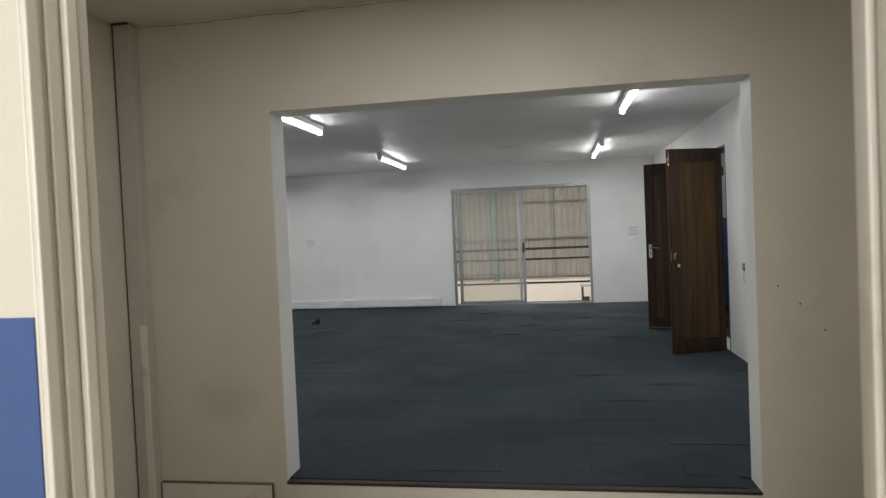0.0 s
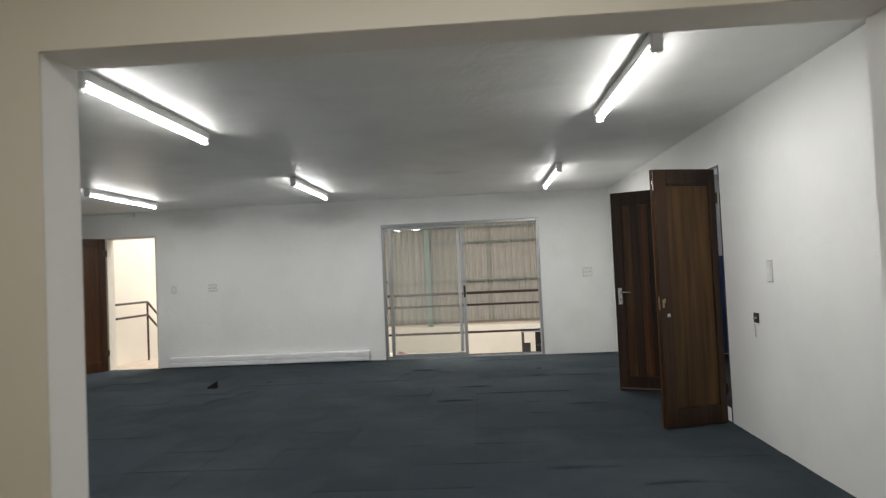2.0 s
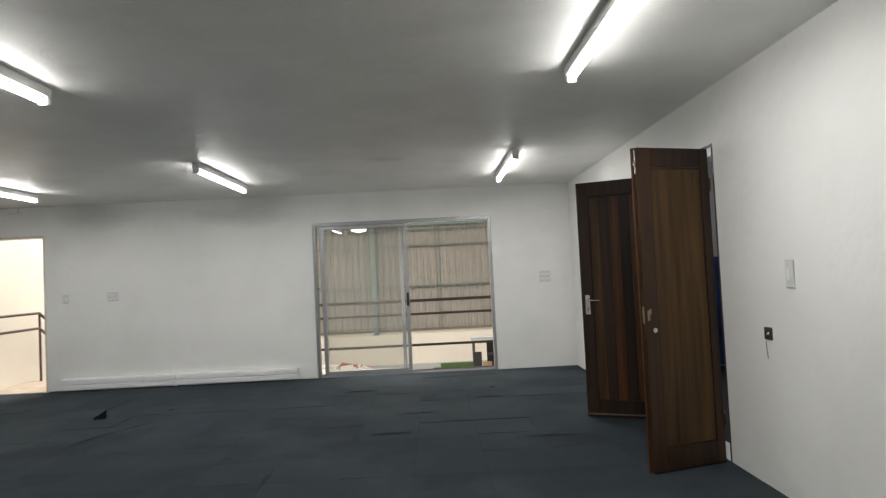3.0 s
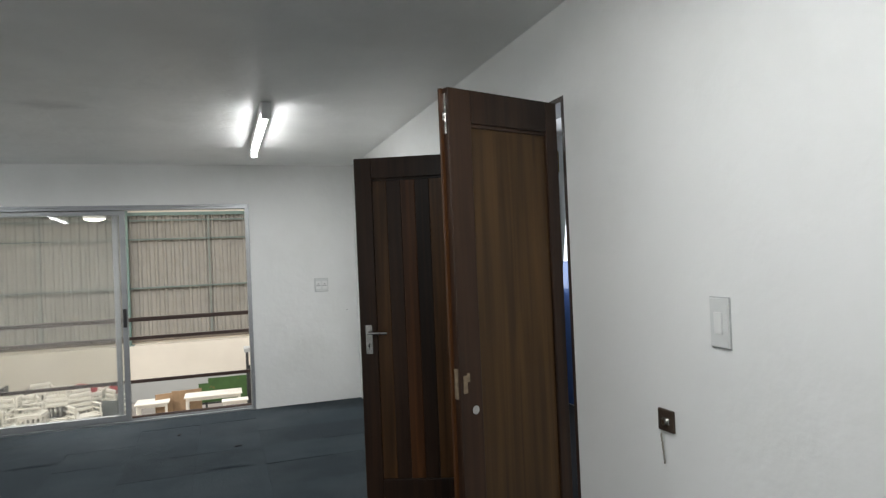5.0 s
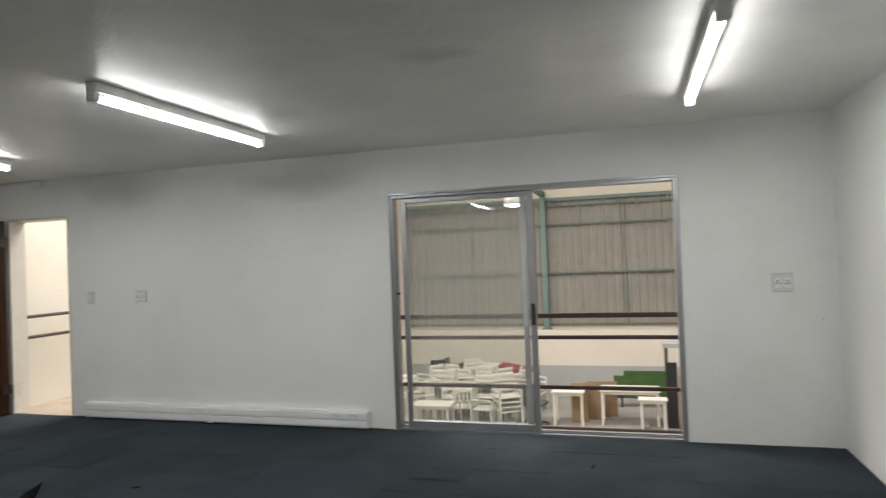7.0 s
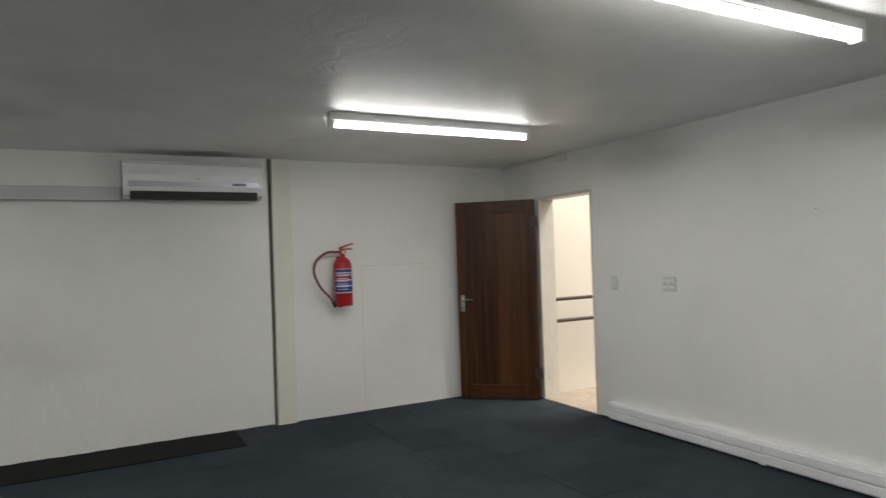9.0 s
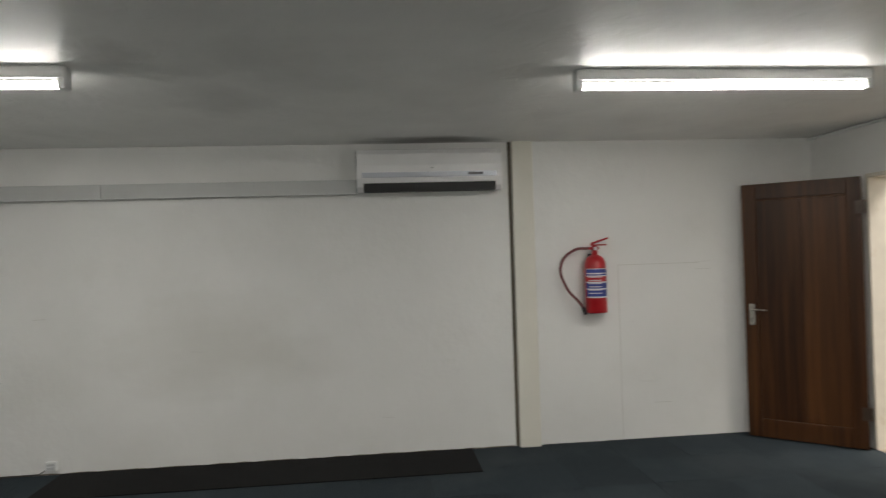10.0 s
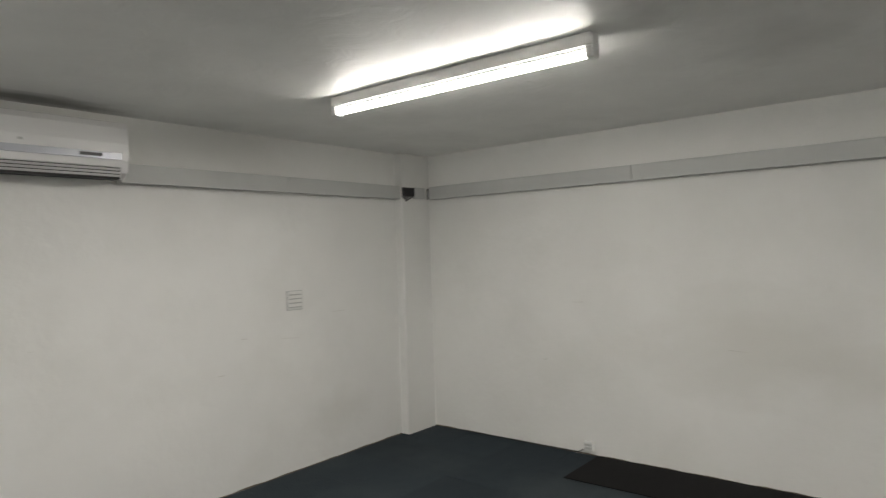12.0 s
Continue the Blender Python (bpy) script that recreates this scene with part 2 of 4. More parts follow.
TUBE = emitter("lit_fluorescent_tube", (1.0, 0.985, 0.945), TUBE_POWER)
BAY = emitter("lit_lamp_glass", (1.0, 0.93, 0.8), 6)


def glass(name):
    m = bpy.data.materials.new(name)
    m.use_nodes = True
    b = m.node_tree.nodes["Principled BSDF"]
    b.inputs["Base Color"].default_value = (0.87, 0.875, 0.855, 1)
    b.inputs["Transmission Weight"].default_value, b.inputs["Roughness"].default_value, b.inputs["IOR"].default_value = 0.97, 0.0, 1.45
    return m


GLASS = glass("clear_glass")


# ---- building helpers ----
def box(bm, x0, y0, z0, x1, y1, z1, bevel=0.0):
    v = [bm.verts.new((x, y, z)) for z in (z0, z1) for y in (y0, y1) for x in (x0, x1)]
    fs = [bm.faces.new([v[i] for i in q]) for q in ((0, 2, 3, 1), (4, 5, 7, 6), (0, 1, 5, 4), (2, 6, 7, 3), (0, 4, 6, 2), (1, 3, 7, 5))]
    if bevel:
        es = list({e for f in fs for e in f.edges})
        bmesh.ops.bevel(bm, geom=es, offset=bevel, segments=2, affect="EDGES", profile=0.5)


def boxes(*rows, bevel=0.0):
    bm = bmesh.new()
    for r in rows:
        box(bm, *r, bevel=bevel)
    return bm


def tube(bm, p, q, r, sides=10, r2=None):
    p, q = Vector(p), Vector(q)
    m = Matrix.Translation((p + q) / 2) @ (q - p).to_track_quat("Z", "Y").to_matrix().to_4x4()
    bmesh.ops.create_cone(bm, cap_ends=True, segments=sides, radius1=r, radius2=r if r2 is None else r2, depth=(q - p).length, matrix=m)


def tubes(*rows, sides=10):
    bm = bmesh.new()
    for p, q, r in rows:
        tube(bm, p, q, r, sides)
    return bm


def lathe(profile, sides=20):
    bm = bmesh.new()
    rings = [[bm.verts.new((r * math.cos(2 * math.pi * i / sides), r * math.sin(2 * math.pi * i / sides), z)) for i in range(sides)] for r, z in profile]
    for a, b in zip(rings, rings[1:]):
        for i in range(sides):
            f = bm.faces.new((a[i], a[(i + 1) % sides], b[(i + 1) % sides], b[i]))
            f.smooth = True
    bm.faces.new(rings[0][::-1])
    bm.faces.new(rings[-1])
    return bm


def mesh_of(name, bm, mat):
    bmesh.ops.recalc_face_normals(bm, faces=bm.faces)
    me = bpy.data.meshes.new(name)
    bm.to_mesh(me)
    bm.free()
    me.materials.append(mat)
    return me


def part(name, bm, mat, parent, label=""):
    ob = new(name, mesh_of(name, bm, mat))
    ob.parent = parent
    if label:
        ob["label"] = label
    return ob


def thing(name, label, category, group="", m=None):
    ob = new(name)
    ob.empty_display_size = 0.1
    if m is not None:
        ob.matrix_basis = m
    return tagged(ob, label, category, group)


def structure(name, bm, mat, label="", category=""):
    return tagged(new(name, mesh_of(name, bm, mat)), label, category, kind="structure")


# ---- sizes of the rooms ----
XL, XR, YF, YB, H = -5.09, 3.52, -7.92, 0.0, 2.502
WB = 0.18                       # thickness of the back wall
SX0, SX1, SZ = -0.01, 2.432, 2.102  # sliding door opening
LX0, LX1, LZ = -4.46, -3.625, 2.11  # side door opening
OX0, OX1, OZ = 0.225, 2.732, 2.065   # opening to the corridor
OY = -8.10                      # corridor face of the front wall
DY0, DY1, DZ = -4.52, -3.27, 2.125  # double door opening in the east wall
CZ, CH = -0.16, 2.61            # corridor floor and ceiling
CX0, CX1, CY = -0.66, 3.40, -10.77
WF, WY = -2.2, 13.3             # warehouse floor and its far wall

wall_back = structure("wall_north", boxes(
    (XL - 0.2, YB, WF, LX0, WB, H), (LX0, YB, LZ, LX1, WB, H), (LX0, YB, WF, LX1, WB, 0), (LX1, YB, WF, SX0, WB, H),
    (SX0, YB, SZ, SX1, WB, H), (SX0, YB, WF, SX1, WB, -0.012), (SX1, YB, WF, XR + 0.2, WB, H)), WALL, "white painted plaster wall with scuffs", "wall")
structure("wall_west", boxes((XL - 0.2, YF - 0.24, -0.4, XL, YB, H)), WALL, "white painted plaster wall, slightly stained", "wall")
structure("wall_east", boxes((XR, DY1, -0.4, XR + 0.2, YB, H), (XR, DY0, DZ, XR + 0.2, DY1, H), (XR, YF - 0.24, -0.4, XR + 0.2, DY0, H),
                             (XR, DY0, -0.4, XR + 0.2, DY1, -0.01)), WALL, "white painted plaster wall", "wall")
structure("wall_south", boxes((XL, OY + 0.004, -0.4, OX0, YF, CH), (OX0, OY + 0.004, OZ, OX1, YF, CH), (OX1, OY + 0.004, -0.4, XR, YF, CH)), WALL, "white plaster wall with a wide opening", "wall")
structure("wall_corridor_north", boxes((CX0, OY - 0.004, CZ, OX0, OY, CH), (OX0, OY - 0.004, OZ, OX1, OY, CH), (OX1, OY - 0.004, CZ, CX1, OY, CH), (OX0, OY - 0.004, CZ, OX1, OY, -0.012)),
          CREAM, "cream painted plaster wall round a wide opening", "wall")
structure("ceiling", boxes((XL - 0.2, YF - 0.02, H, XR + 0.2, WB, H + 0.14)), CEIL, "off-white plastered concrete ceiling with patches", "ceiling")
floor = structure("floor", boxes((XL - 0.2, OY + 0.004, -0.4, XR + 0.2, YB, -0.012)), SLAB, "dark blue-grey carpet tiles with worn seams", "floor")
structure("threshold", boxes((OX0, OY - 0.012, -0.022, OX1, OY + 0.03, -0.006), bevel=0.003), material("brown_carpet_edge", (0.03, 0.014, 0.011), 0.7, vary=0.2, scale=20), "dark brown carpet edging strip on the step", "threshold")
# corridor
structure("wall_corridor_west", boxes((CX0 - 0.15, CY - 0.01, CZ - 0.1, CX0, OY - 0.004, CH)), CREAM, "cream painted corridor wall", "wall")
structure("wall_corridor_east", boxes((CX1, CY - 0.01, CZ - 0.1, CX1 + 0.15, OY - 0.004, CH)), CREAM, "cream painted corridor wall", "wall")
structure("ceiling_corridor", boxes((CX0 - 0.15, CY - 3.8, CH, CX1 + 0.15, OY + 0.3, CH + 0.1)), CREAM, "cream painted ceiling with a hairline crack", "ceiling")
structure("floor_corridor", boxes((CX0 - 0.15, CY - 3.8, CZ - 0.1, CX1 + 0.15, OY, CZ)), SCREED, "bare brownish cement floor", "floor")
JX0, JX1 = 1.184, 2.055
structure("wall_doorway", boxes((CX0 - 0.15, CY - 0.09, CZ, JX0, CY, CH), (JX1, CY - 0.09, CZ, CX1 + 0.15, CY, CH), (JX0, CY - 0.09, 1.95, JX1, CY, CH)), CREAM, "cream painted wall with a doorway", "wall")
structure("wall_dado", boxes((CX0 - 0.15, CY - 0.095, CZ, JX0 - 0.004, CY - 0.091, 1.285), (JX1 + 0.004, CY - 0.095, CZ, CX1 + 0.15, CY - 0.091, 1.285)), BLUE, "chipped dark blue dado paint", "wall")
structure("wall_entrance", boxes((CX0 - 0.3, CY - 3.8, CZ, CX0 - 0.15, CY - 0.01, CH), (CX1 + 0.15, CY - 3.8, CZ, CX1 + 0.3, CY - 0.01, CH),
                                 (CX0 - 0.3, CY - 3.95, CZ, CX1 + 0.3, CY - 3.8, CH)), CREAM, "cream painted wall", "wall")

# carpet tiles
random.seed(5)
tile_meshes = []
TS = 0.5
for k in range(6):
    bm = bmesh.new()
    g = 0.0005
    box(bm, g, g, 0, TS - g, TS - g, 0.009, bevel=0.0)
    for v in bm.verts:
        if v.co.z > 0.001:
            v.co.z += random.uniform(-0.0008, 0.0022) * (2.2 if random.random() < 0.12 else 1)
    tile_meshes.append(mesh_of("carpet_tile", bm, CARPET))
iy = 0
y = YF
ys = [YF + TS * i for i in range(16)]
for y in ys:
    x = XL
    while x < XR - 0.02:
        ob = new("carpet_tile", tile_meshes[random.randrange(6)])
        ob.parent = floor
        ob.matrix_basis = Matrix.Translation((x, y, -0.0105)) @ Matrix.Diagonal((min(1, (XR - x) / TS), min(1, (YB - y) / TS), 1, 1))
        x += TS
for k in range(5):
    x0, x1 = OX0 + k * 0.49, min(OX1, OX0 + (k + 1) * 0.49 - 0.001)
    part("carpet_tile", boxes((x0, OY + 0.031, -0.0105, x1, YF - 0.001, -0.001)), CARPET, floor)


# ---- ceiling lamps ----
def batten(x, y0, y1):
    t = thing("fluorescent_ceiling_light", "lit white fluorescent batten with one tube on the ceiling", "ceiling light", "fluorescent battens", Matrix.Translation((x, (y0 + y1) / 2, H)))
    h = (y1 - y0) / 2
    part("body", boxes((-0.034, -h, -0.056, 0.034, h, 0.0), bevel=0.006), WHITE_METAL, t)
    part("tube", tubes(((0, -h + 0.035, -0.086), (0, h - 0.035, -0.086), 0.0135), sides=14), TUBE, t, "glowing white fluorescent tube")
    for s in (-1, 1):
        part("end_cap", boxes((-0.030, s * h - 0.02 - 0.016 * s, -0.104, 0.030, s * h + 0.02 - 0.016 * s, -0.001), bevel=0.008), PLASTIC, t)
    part("rail", boxes((-0.014, -h + 0.02, -0.066, 0.014, h - 0.02, -0.056)), WHITE_METAL, t)
    area_lamp("tube_light", pose(x, (y0 + y1) / 2, H - 0.1035), 0.02, y1 - y0 - 0.08, DOWN_POWER, (1.0, 0.985, 0.945))
    return t


for x, y0, y1 in ((-0.59, -2.70, -1.10), (-3.03, -2.73, -1.13), (2.45, -2.68, -1.08), (2.455, -6.70, -5.10), (-0.56, -6.70, -5.10), (-2.95, -6.70, -5.12)):
    batten(x, y0, y1)


# ---- openings: sliding door, doors ----
def sliding_door():
    t = thing("sliding_door", "aluminium glazed sliding door, slid half open", "sliding door", m=Matrix.Translation((SX0, 0, 0)))
    w = SX1 - SX0
    part("frame", boxes((0, 0.006, 0, 0.038, 0.115, SZ), (w - 0.038, 0.006, 0, w, 0.115, SZ), (0.038, 0.006, SZ - 0.045, w - 0.038, 0.115, SZ),
                        (0, -0.012, 0, 0.016, 0.006, SZ), (w - 0.016, -0.012, 0, w, 0.006, SZ), (0.016, -0.012, SZ - 0.02, w - 0.016, 0.006, SZ), bevel=0.003), ALU, t, "grey anodised aluminium frame")
    part("strike", boxes((0.038, 0.02, 1.200, 0.075, 0.03, 1.216), bevel=0.002), BLACK, t, "small black latch strike")
    part("track", boxes((0.038, 0.006, -0.011, w - 0.038, 0.115, 0.012), (0.038, 0.045, 0.012, w - 0.038, 0.049, 0.024), (0.038, 0.088, 0.012, w - 0.038, 0.092, 0.024)), ALU, t)
    for name, x0, x1, y in (("fixed_panel", 0.088, 1.215, 0.090), ("sliding_panel", 0.105, 1.285, 0.047)):
        p = part(name, boxes((x0, y - 0.015, 0.026, x0 + 0.042, y + 0.015, SZ - 0.05), (x1 - 0.05, y - 0.015, 0.026, x1, y + 0.015, SZ - 0.05),
                             (x0 + 0.042, y - 0.015, 0.026, x1 - 0.05, y + 0.015, 0.075), (x0 + 0.042, y - 0.015, SZ - 0.09, x1 - 0.05, y + 0.015, SZ - 0.05), bevel=0.003), ALU, t)
        g = part("pane", boxes((x0 + 0.04, y - 0.003, 0.074, x1 - 0.048, y + 0.003, SZ - 0.088)), GLASS, p, "clear glass pane")
        g.visible_shadow = False
        if name == "sliding_panel":
            part("handle", boxes((x1 - 0.042, y - 0.042, 0.92, x1 - 0.008, y - 0.015, 1.10), bevel=0.006), BLACK, p, "black plastic pull handle")


sliding_door()


def lever_handle(parent, x, z, y, s, along):
    """Chrome lever on a backplate. s: which face it stands on; along: the lever's way."""
    part("handle_plate", boxes((x - 0.022, min(y, y + s * 0.007), z - 0.10, x + 0.022, max(y, y + s * 0.007), z + 0.075), bevel=0.003), CHROME, parent, "worn chrome backplate")
    part("handle", tubes(((x, y, z + 0.03), (x, y + s * 0.05, z + 0.03), 0.009), ((x, y + s * 0.048, z + 0.03), (x + along * 0.115, y + s * 0.048, z + 0.026), 0.008)), CHROME, parent, "chrome lever handle")
    part("keyhole", boxes((x - 0.004, min(y + s * 0.0072, y + s * 0.0085), z - 0.06, x + 0.004, max(y + s * 0.0072, y + s * 0.0085), z - 0.035)), DARKSLOT, parent)


def leaf(name, label, hinge, edge, z1, boards, mats, group="", gap=0.006):
    """A framed wooden leaf: local x from hinge to free edge, y the thickness."""
    hx, hy = hinge
    ang = math.atan2(edge[1] - hy, edge[0] - hx)
    w = math.hypot(edge[0] - hx, edge[1] - hy)
    t = thing(name, label, "door", group, Matrix.Translation((hx, hy, 0.008)) @ Matrix.Rotation(ang, 4, "Z"))
    th, st = 0.022, 0.105
    h = z1 - 0.008
    part("stile", boxes((gap, -th, 0, st, th, h), bevel=0.004), mats[0], t)
    part("stile", boxes((w - st, -th, 0, w, th, h), bevel=0.004), mats[0], t)
    part("top_rail", boxes((st, -th, h - 0.125, w - st, th, h), bevel=0.004), mats[0], t)
    part("bottom_rail", boxes((st, -th, 0, w - st, th, 0.15), bevel=0.004), mats[0], t)
    n = boards
    bw = (w - 2 * st) / n
    for i in range(n):
        part("board", boxes((st + i * bw, -0.011, 0.15, st + (i + 1) * bw, 0.011, h - 0.125), bevel=0.003), mats[1 + i % (len(mats) - 1)], t)
    part("weather_bead", boxes((st, -0.017, h - 0.14, w - st, 0.017, h - 0.125), bevel=0.003), mats[0], t)
    return t, w, h


PALE_STRIP = material("worn_pale_wood", (0.11, 0.08, 0.06), 0.6, vary=0.2, scale=30)
SPLINTER = material("bare_splintered_wood", (0.20, 0.15, 0.095), 0.8, vary=0.3, scale=60, bump=0.5, bump_scale=150)
# double door in the east wall
d1, w, h = leaf("door_leaf", "dark brown panelled wooden door leaf standing open", (XR - 0.005, DY0 + 0.03), (2.936, -4.675), 2.088, 1, (WOOD_DARK, WOOD_PANEL), "double door leaves", 0.042)
part("flush_bolt", boxes((w, -0.009, h - 0.17, w + 0.003, 0.009, h - 0.02), (w + 0.003, -0.004, h - 0.12, w + 0.009, 0.004, h - 0.09), bevel=0.001), CHROME, d1, "steel flush bolt in the edge")
part("broken_lock", boxes((w - 0.01, -0.008, 0.945, w + 0.003, 0.012, 1.055), (w - 0.034, 0.0222, 0.965, w - 0.016, 0.0245, 1.03), (w - 0.046, 0.0222, 1.005, w - 0.034, 0.024, 1.037), bevel=0.002), SPLINTER, d1, "splintered lock recess with bare wood")
part("rebate", boxes((w, -0.022, 0.0, w + 0.012, -0.010, h)), WOOD_RED, d1)
part("escutcheon", tubes(((w - 0.065, 0.022, 0.90), (w - 0.065, 0.028, 0.90), 0.016), sides=14), CHROME, d1)
d2, w, h = leaf("door_leaf", "dark boarded wooden door leaf with chrome lever, open", (XR - 0.005, DY1 - 0.02), (2.93, -3.03), 2.085, 5, (WOOD_DARK, WOOD_MID, WOOD_DARK, WOOD_RED, WOOD_DARK, WOOD_MID), "double door leaves")
lever_handle(d2, w - 0.055, 1.0, 0.022, 1, -1)
part("weather_strip", boxes((0.03, 0.0222, 0.020, w - 0.01, 0.027, 0.034), bevel=0.001), PALE_STRIP, d2, "pale worn strip along the foot of the leaf")
for t, y in ((d1, -0.022), (d2, 0.022)):
    for z in (0.22, 1.80):
        part("hinge", boxes((-0.006, y - 0.004, z, 0.028, y + 0.004, z + 0.09), bevel=0.002), BRASS, t, "brass butt hinge")
tagged(new("door_frame_east", mesh_of("door_frame_east", boxes((XR - 0.002, DY0, 0, XR + 0.16, DY0 + 0.022, DZ), (XR - 0.002, DY1 - 0.022, 0, XR + 0.16, DY1, DZ), (XR - 0.002, DY0 + 0.022, DZ - 0.022, XR + 0.16, DY1 - 0.022, DZ), bevel=0.002), WOOD_DARK)),
       "dark wooden frame round the double door", "door frame", kind="structure")

# side door in the north wall
d3, w, h = leaf("door_leaf", "reddish brown boarded wooden door, standing open", (LX0 + 0.03, -0.06), (-4.985, -0.70), 2.09, 2, (WOOD_RED, WOOD_RED, WOOD_RED))
lever_handle(d3, w - 0.055, 1.02, 0.022, 1, -1)
lever_handle(d3, w - 0.055, 1.02, -0.022, -1, -1)
for z in (0.22, 1.80):
    part("hinge", boxes((-0.02, -0.005, z, 0.05, 0.026, z + 0.10), bevel=0.002), KEYBROWN, d3)
tagged(new("door_frame_north", mesh_of("door_frame_north", boxes((LX0, -0.012, 0, LX0 + 0.03, WB, LZ), (LX1 - 0.022, -0.008, 0, LX1, WB, LZ), (LX0 + 0.03, -0.012, LZ - 0.03, LX1 - 0.022, WB, LZ), bevel=0.004), CREAM_TRIM)),
       "cream painted steel door frame", "door frame", kind="structure")

# corridor door frame with moulded architraves
for x, s in ((JX0, 1), (JX1, -1)):
    x2 = lambda a, b: (min(x + s * a, x + s * b), max(x + s * a, x + s * b))
    rows = []
    for a, b, y0, y1 in ((0, 0.004, CY - 0.098, CY + 0.003), (0.004, 0.012, CY - 0.098, CY - 0.080), (0.004, 0.009, CY - 0.066, CY - 0.048), (0.004, 0.014, CY - 0.040, CY - 0.022), (0.004, 0.008, CY - 0.012, CY + 0.003)):
        xa, xb = x2(a, b)
        rows.append((xa, y0, CZ, xb, y1, 1.95))
    tagged(new("door_frame_corridor", mesh_of("door_frame_corridor", boxes(*rows, bevel=0.002), CREAM_TRIM)), "cream painted moulded door frame, worn", "door frame", kind="structure")


# ---- room beyond the double door ----
structure("wall_side_room", boxes((5.3, -6.5, -0.3, 5.45, 0.0, 2.6), (XR + 0.2, -0.6, -0.3, 5.3, -0.45, 2.6), (XR + 0.2, -6.65, -0.3, 5.45, -6.5, 2.6)), WALL, "white wall above a blue dado", "wall")
structure("dado_side_room", boxes((5.296, -6.5, 0, 5.3, -0.6, 1.38), (XR + 0.2, -0.604, 0, 5.296, -0.6, 1.38)), BLUE, "deep blue painted dado", "wall")
structure("floor_side_room", boxes((XR, -6.65, -0.3, 5.45, 0.0, -0.011)), SLAB, "dark floor", "floor")
structure("ceiling_side_room", boxes((XR + 0.2, -6.65, 2.6, 5.45, 0.0, 2.7)), CEIL, "white ceiling", "ceiling")

# ---- trunking, piers, fittings of the room ----
PIER = material("cream_pier_paint", (0.76, 0.74, 0.66), 0.55, vary=0.03, scale=2, bump=0.1, bump_scale=30)
JOINT = material("dark_joint_and_shade", (0.14, 0.12, 0.09), 0.9, vary=0.25, scale=12)
structure("pier_west", boxes((XL - 0.01, -2.635, -0.01, XL + 0.045, -2.46, H), bevel=0.006), PIER, "narrow white plastered pier", "pier")
structure("pier_gap", boxes((XL, -2.662, 0, XL + 0.004, -2.635, H)), JOINT, "dark shadow gap beside the pier", "joint")
structure("pier_corner", boxes((XL - 0.01, YF - 0.01, -0.01, XL + 0.37, YF + 0.085, H), bevel=0.008), WALL, "white plastered corner pier", "pier")


def trunking_north():
    t = thing("skirting_trunking", "white plastic cable trunking along the wall above the carpet", "trunking")
    for x0, x1 in ((-3.42, -1.90), (-1.895, -0.26)):
        part("body", boxes((x0, -0.062, 0.012, x1, -0.001, 0.165), bevel=0.004), TRUNK, t)
        part("cover", boxes((x0 + 0.004, -0.074, 0.024, x1 - 0.004, -0.062, 0.082), bevel=0.004), TRUNK, t)
        part("cover", boxes((x0 + 0.004, -0.074, 0.092, x1 - 0.004, -0.062, 0.152), bevel=0.004), TRUNK, t)
    part("joint_piece", boxes((-1.925, -0.079, 0.01, -1.87, -0.0619, 0.078), bevel=0.004), TRUNK, t)
    for i in range(2):
        x = -0.62 + i * 0.16
        part("socket", boxes((x, -0.078, 0.095, x + 0.13, -0.0735, 0.149), bevel=0.002), PLASTIC, t)
        for k in range(3):
            part("socket_hole", tubes(((x + 0.045 + 0.02 * k, -0.0779, 0.121 + (0.012 if k == 1 else 0)), (x + 0.045 + 0.02 * k, -0.0792, 0.121 + (0.012 if k == 1 else 0)), 0.0035), sides=8), DARKSLOT, t)


trunking_north()


def high_trunking(name, along, a, b, wall, z0, z1):
    t = thing(name, "grey plastic cable trunking high on the wall", "trunking")
    d = 0.07
    n = 2
    for i in range(n):
        p, q = a + (b - a) * i / n, a + (b - a) * (i + 1) / n - 0.001
        if along == "y":
            part("body", boxes((wall, p, z0, wall + d - 0.008, q, z1), bevel=0.003), GREY_TRUNK, t)
            part("cover", boxes((wall + d - 0.008, p + 0.001, z0 - 0.003, wall + d, q - 0.001, z1 + 0.003), bevel=0.003), GREY_TRUNK, t)
        else:
            part("body", boxes((p, wall, z0, q, wall + d - 0.008, z1), bevel=0.003), GREY_TRUNK, t)
            part("cover", boxes((p + 0.001, wall + d - 0.008, z0 - 0.003, q - 0.001, wall + d, z1 + 0.003), bevel=0.003), GREY_TRUNK, t)
    return t


ht = high_trunking("wall_trunking", "y", YF + 0.14, -3.90, XL, 2.095, 2.205)
part("open_end", boxes((XL + 0.004, YF + 0.1, 2.10, XL + 0.04, YF + 0.139, 2.20)), DARKSLOT, ht, "dark open trunking end with cables")
ht = high_trunking("wall_trunking", "x", XL + 0.372, -2.28, YF, 2.095, 2.205)
part("open_end", boxes((XL + 0.225, YF + 0.086, 2.118, XL + 0.368, YF + 0.112, 2.194)), BLACK, ht, "dark open trunking end with cables")
part("bridge_piece", boxes((XL + 0.09, YF + 0.086, 2.10, XL + 0.23, YF + 0.115, 2.20), bevel=0.003), GREY_TRUNK, ht)
for k in range(4):
    part("cable", tubes(((XL + 0.33 + 0.015 * k, YF + 0.095, 2.075 + 0.012 * k), (XL + 0.25 + 0.02 * k, YF + 0.118, 2.125 + 0.015 * k), 0.006), sides=6), BLACK, ht)


FLAP_GREY = material("ac_flap_plastic", (0.52, 0.52, 0.52), 0.4, vary=0.03, scale=6)
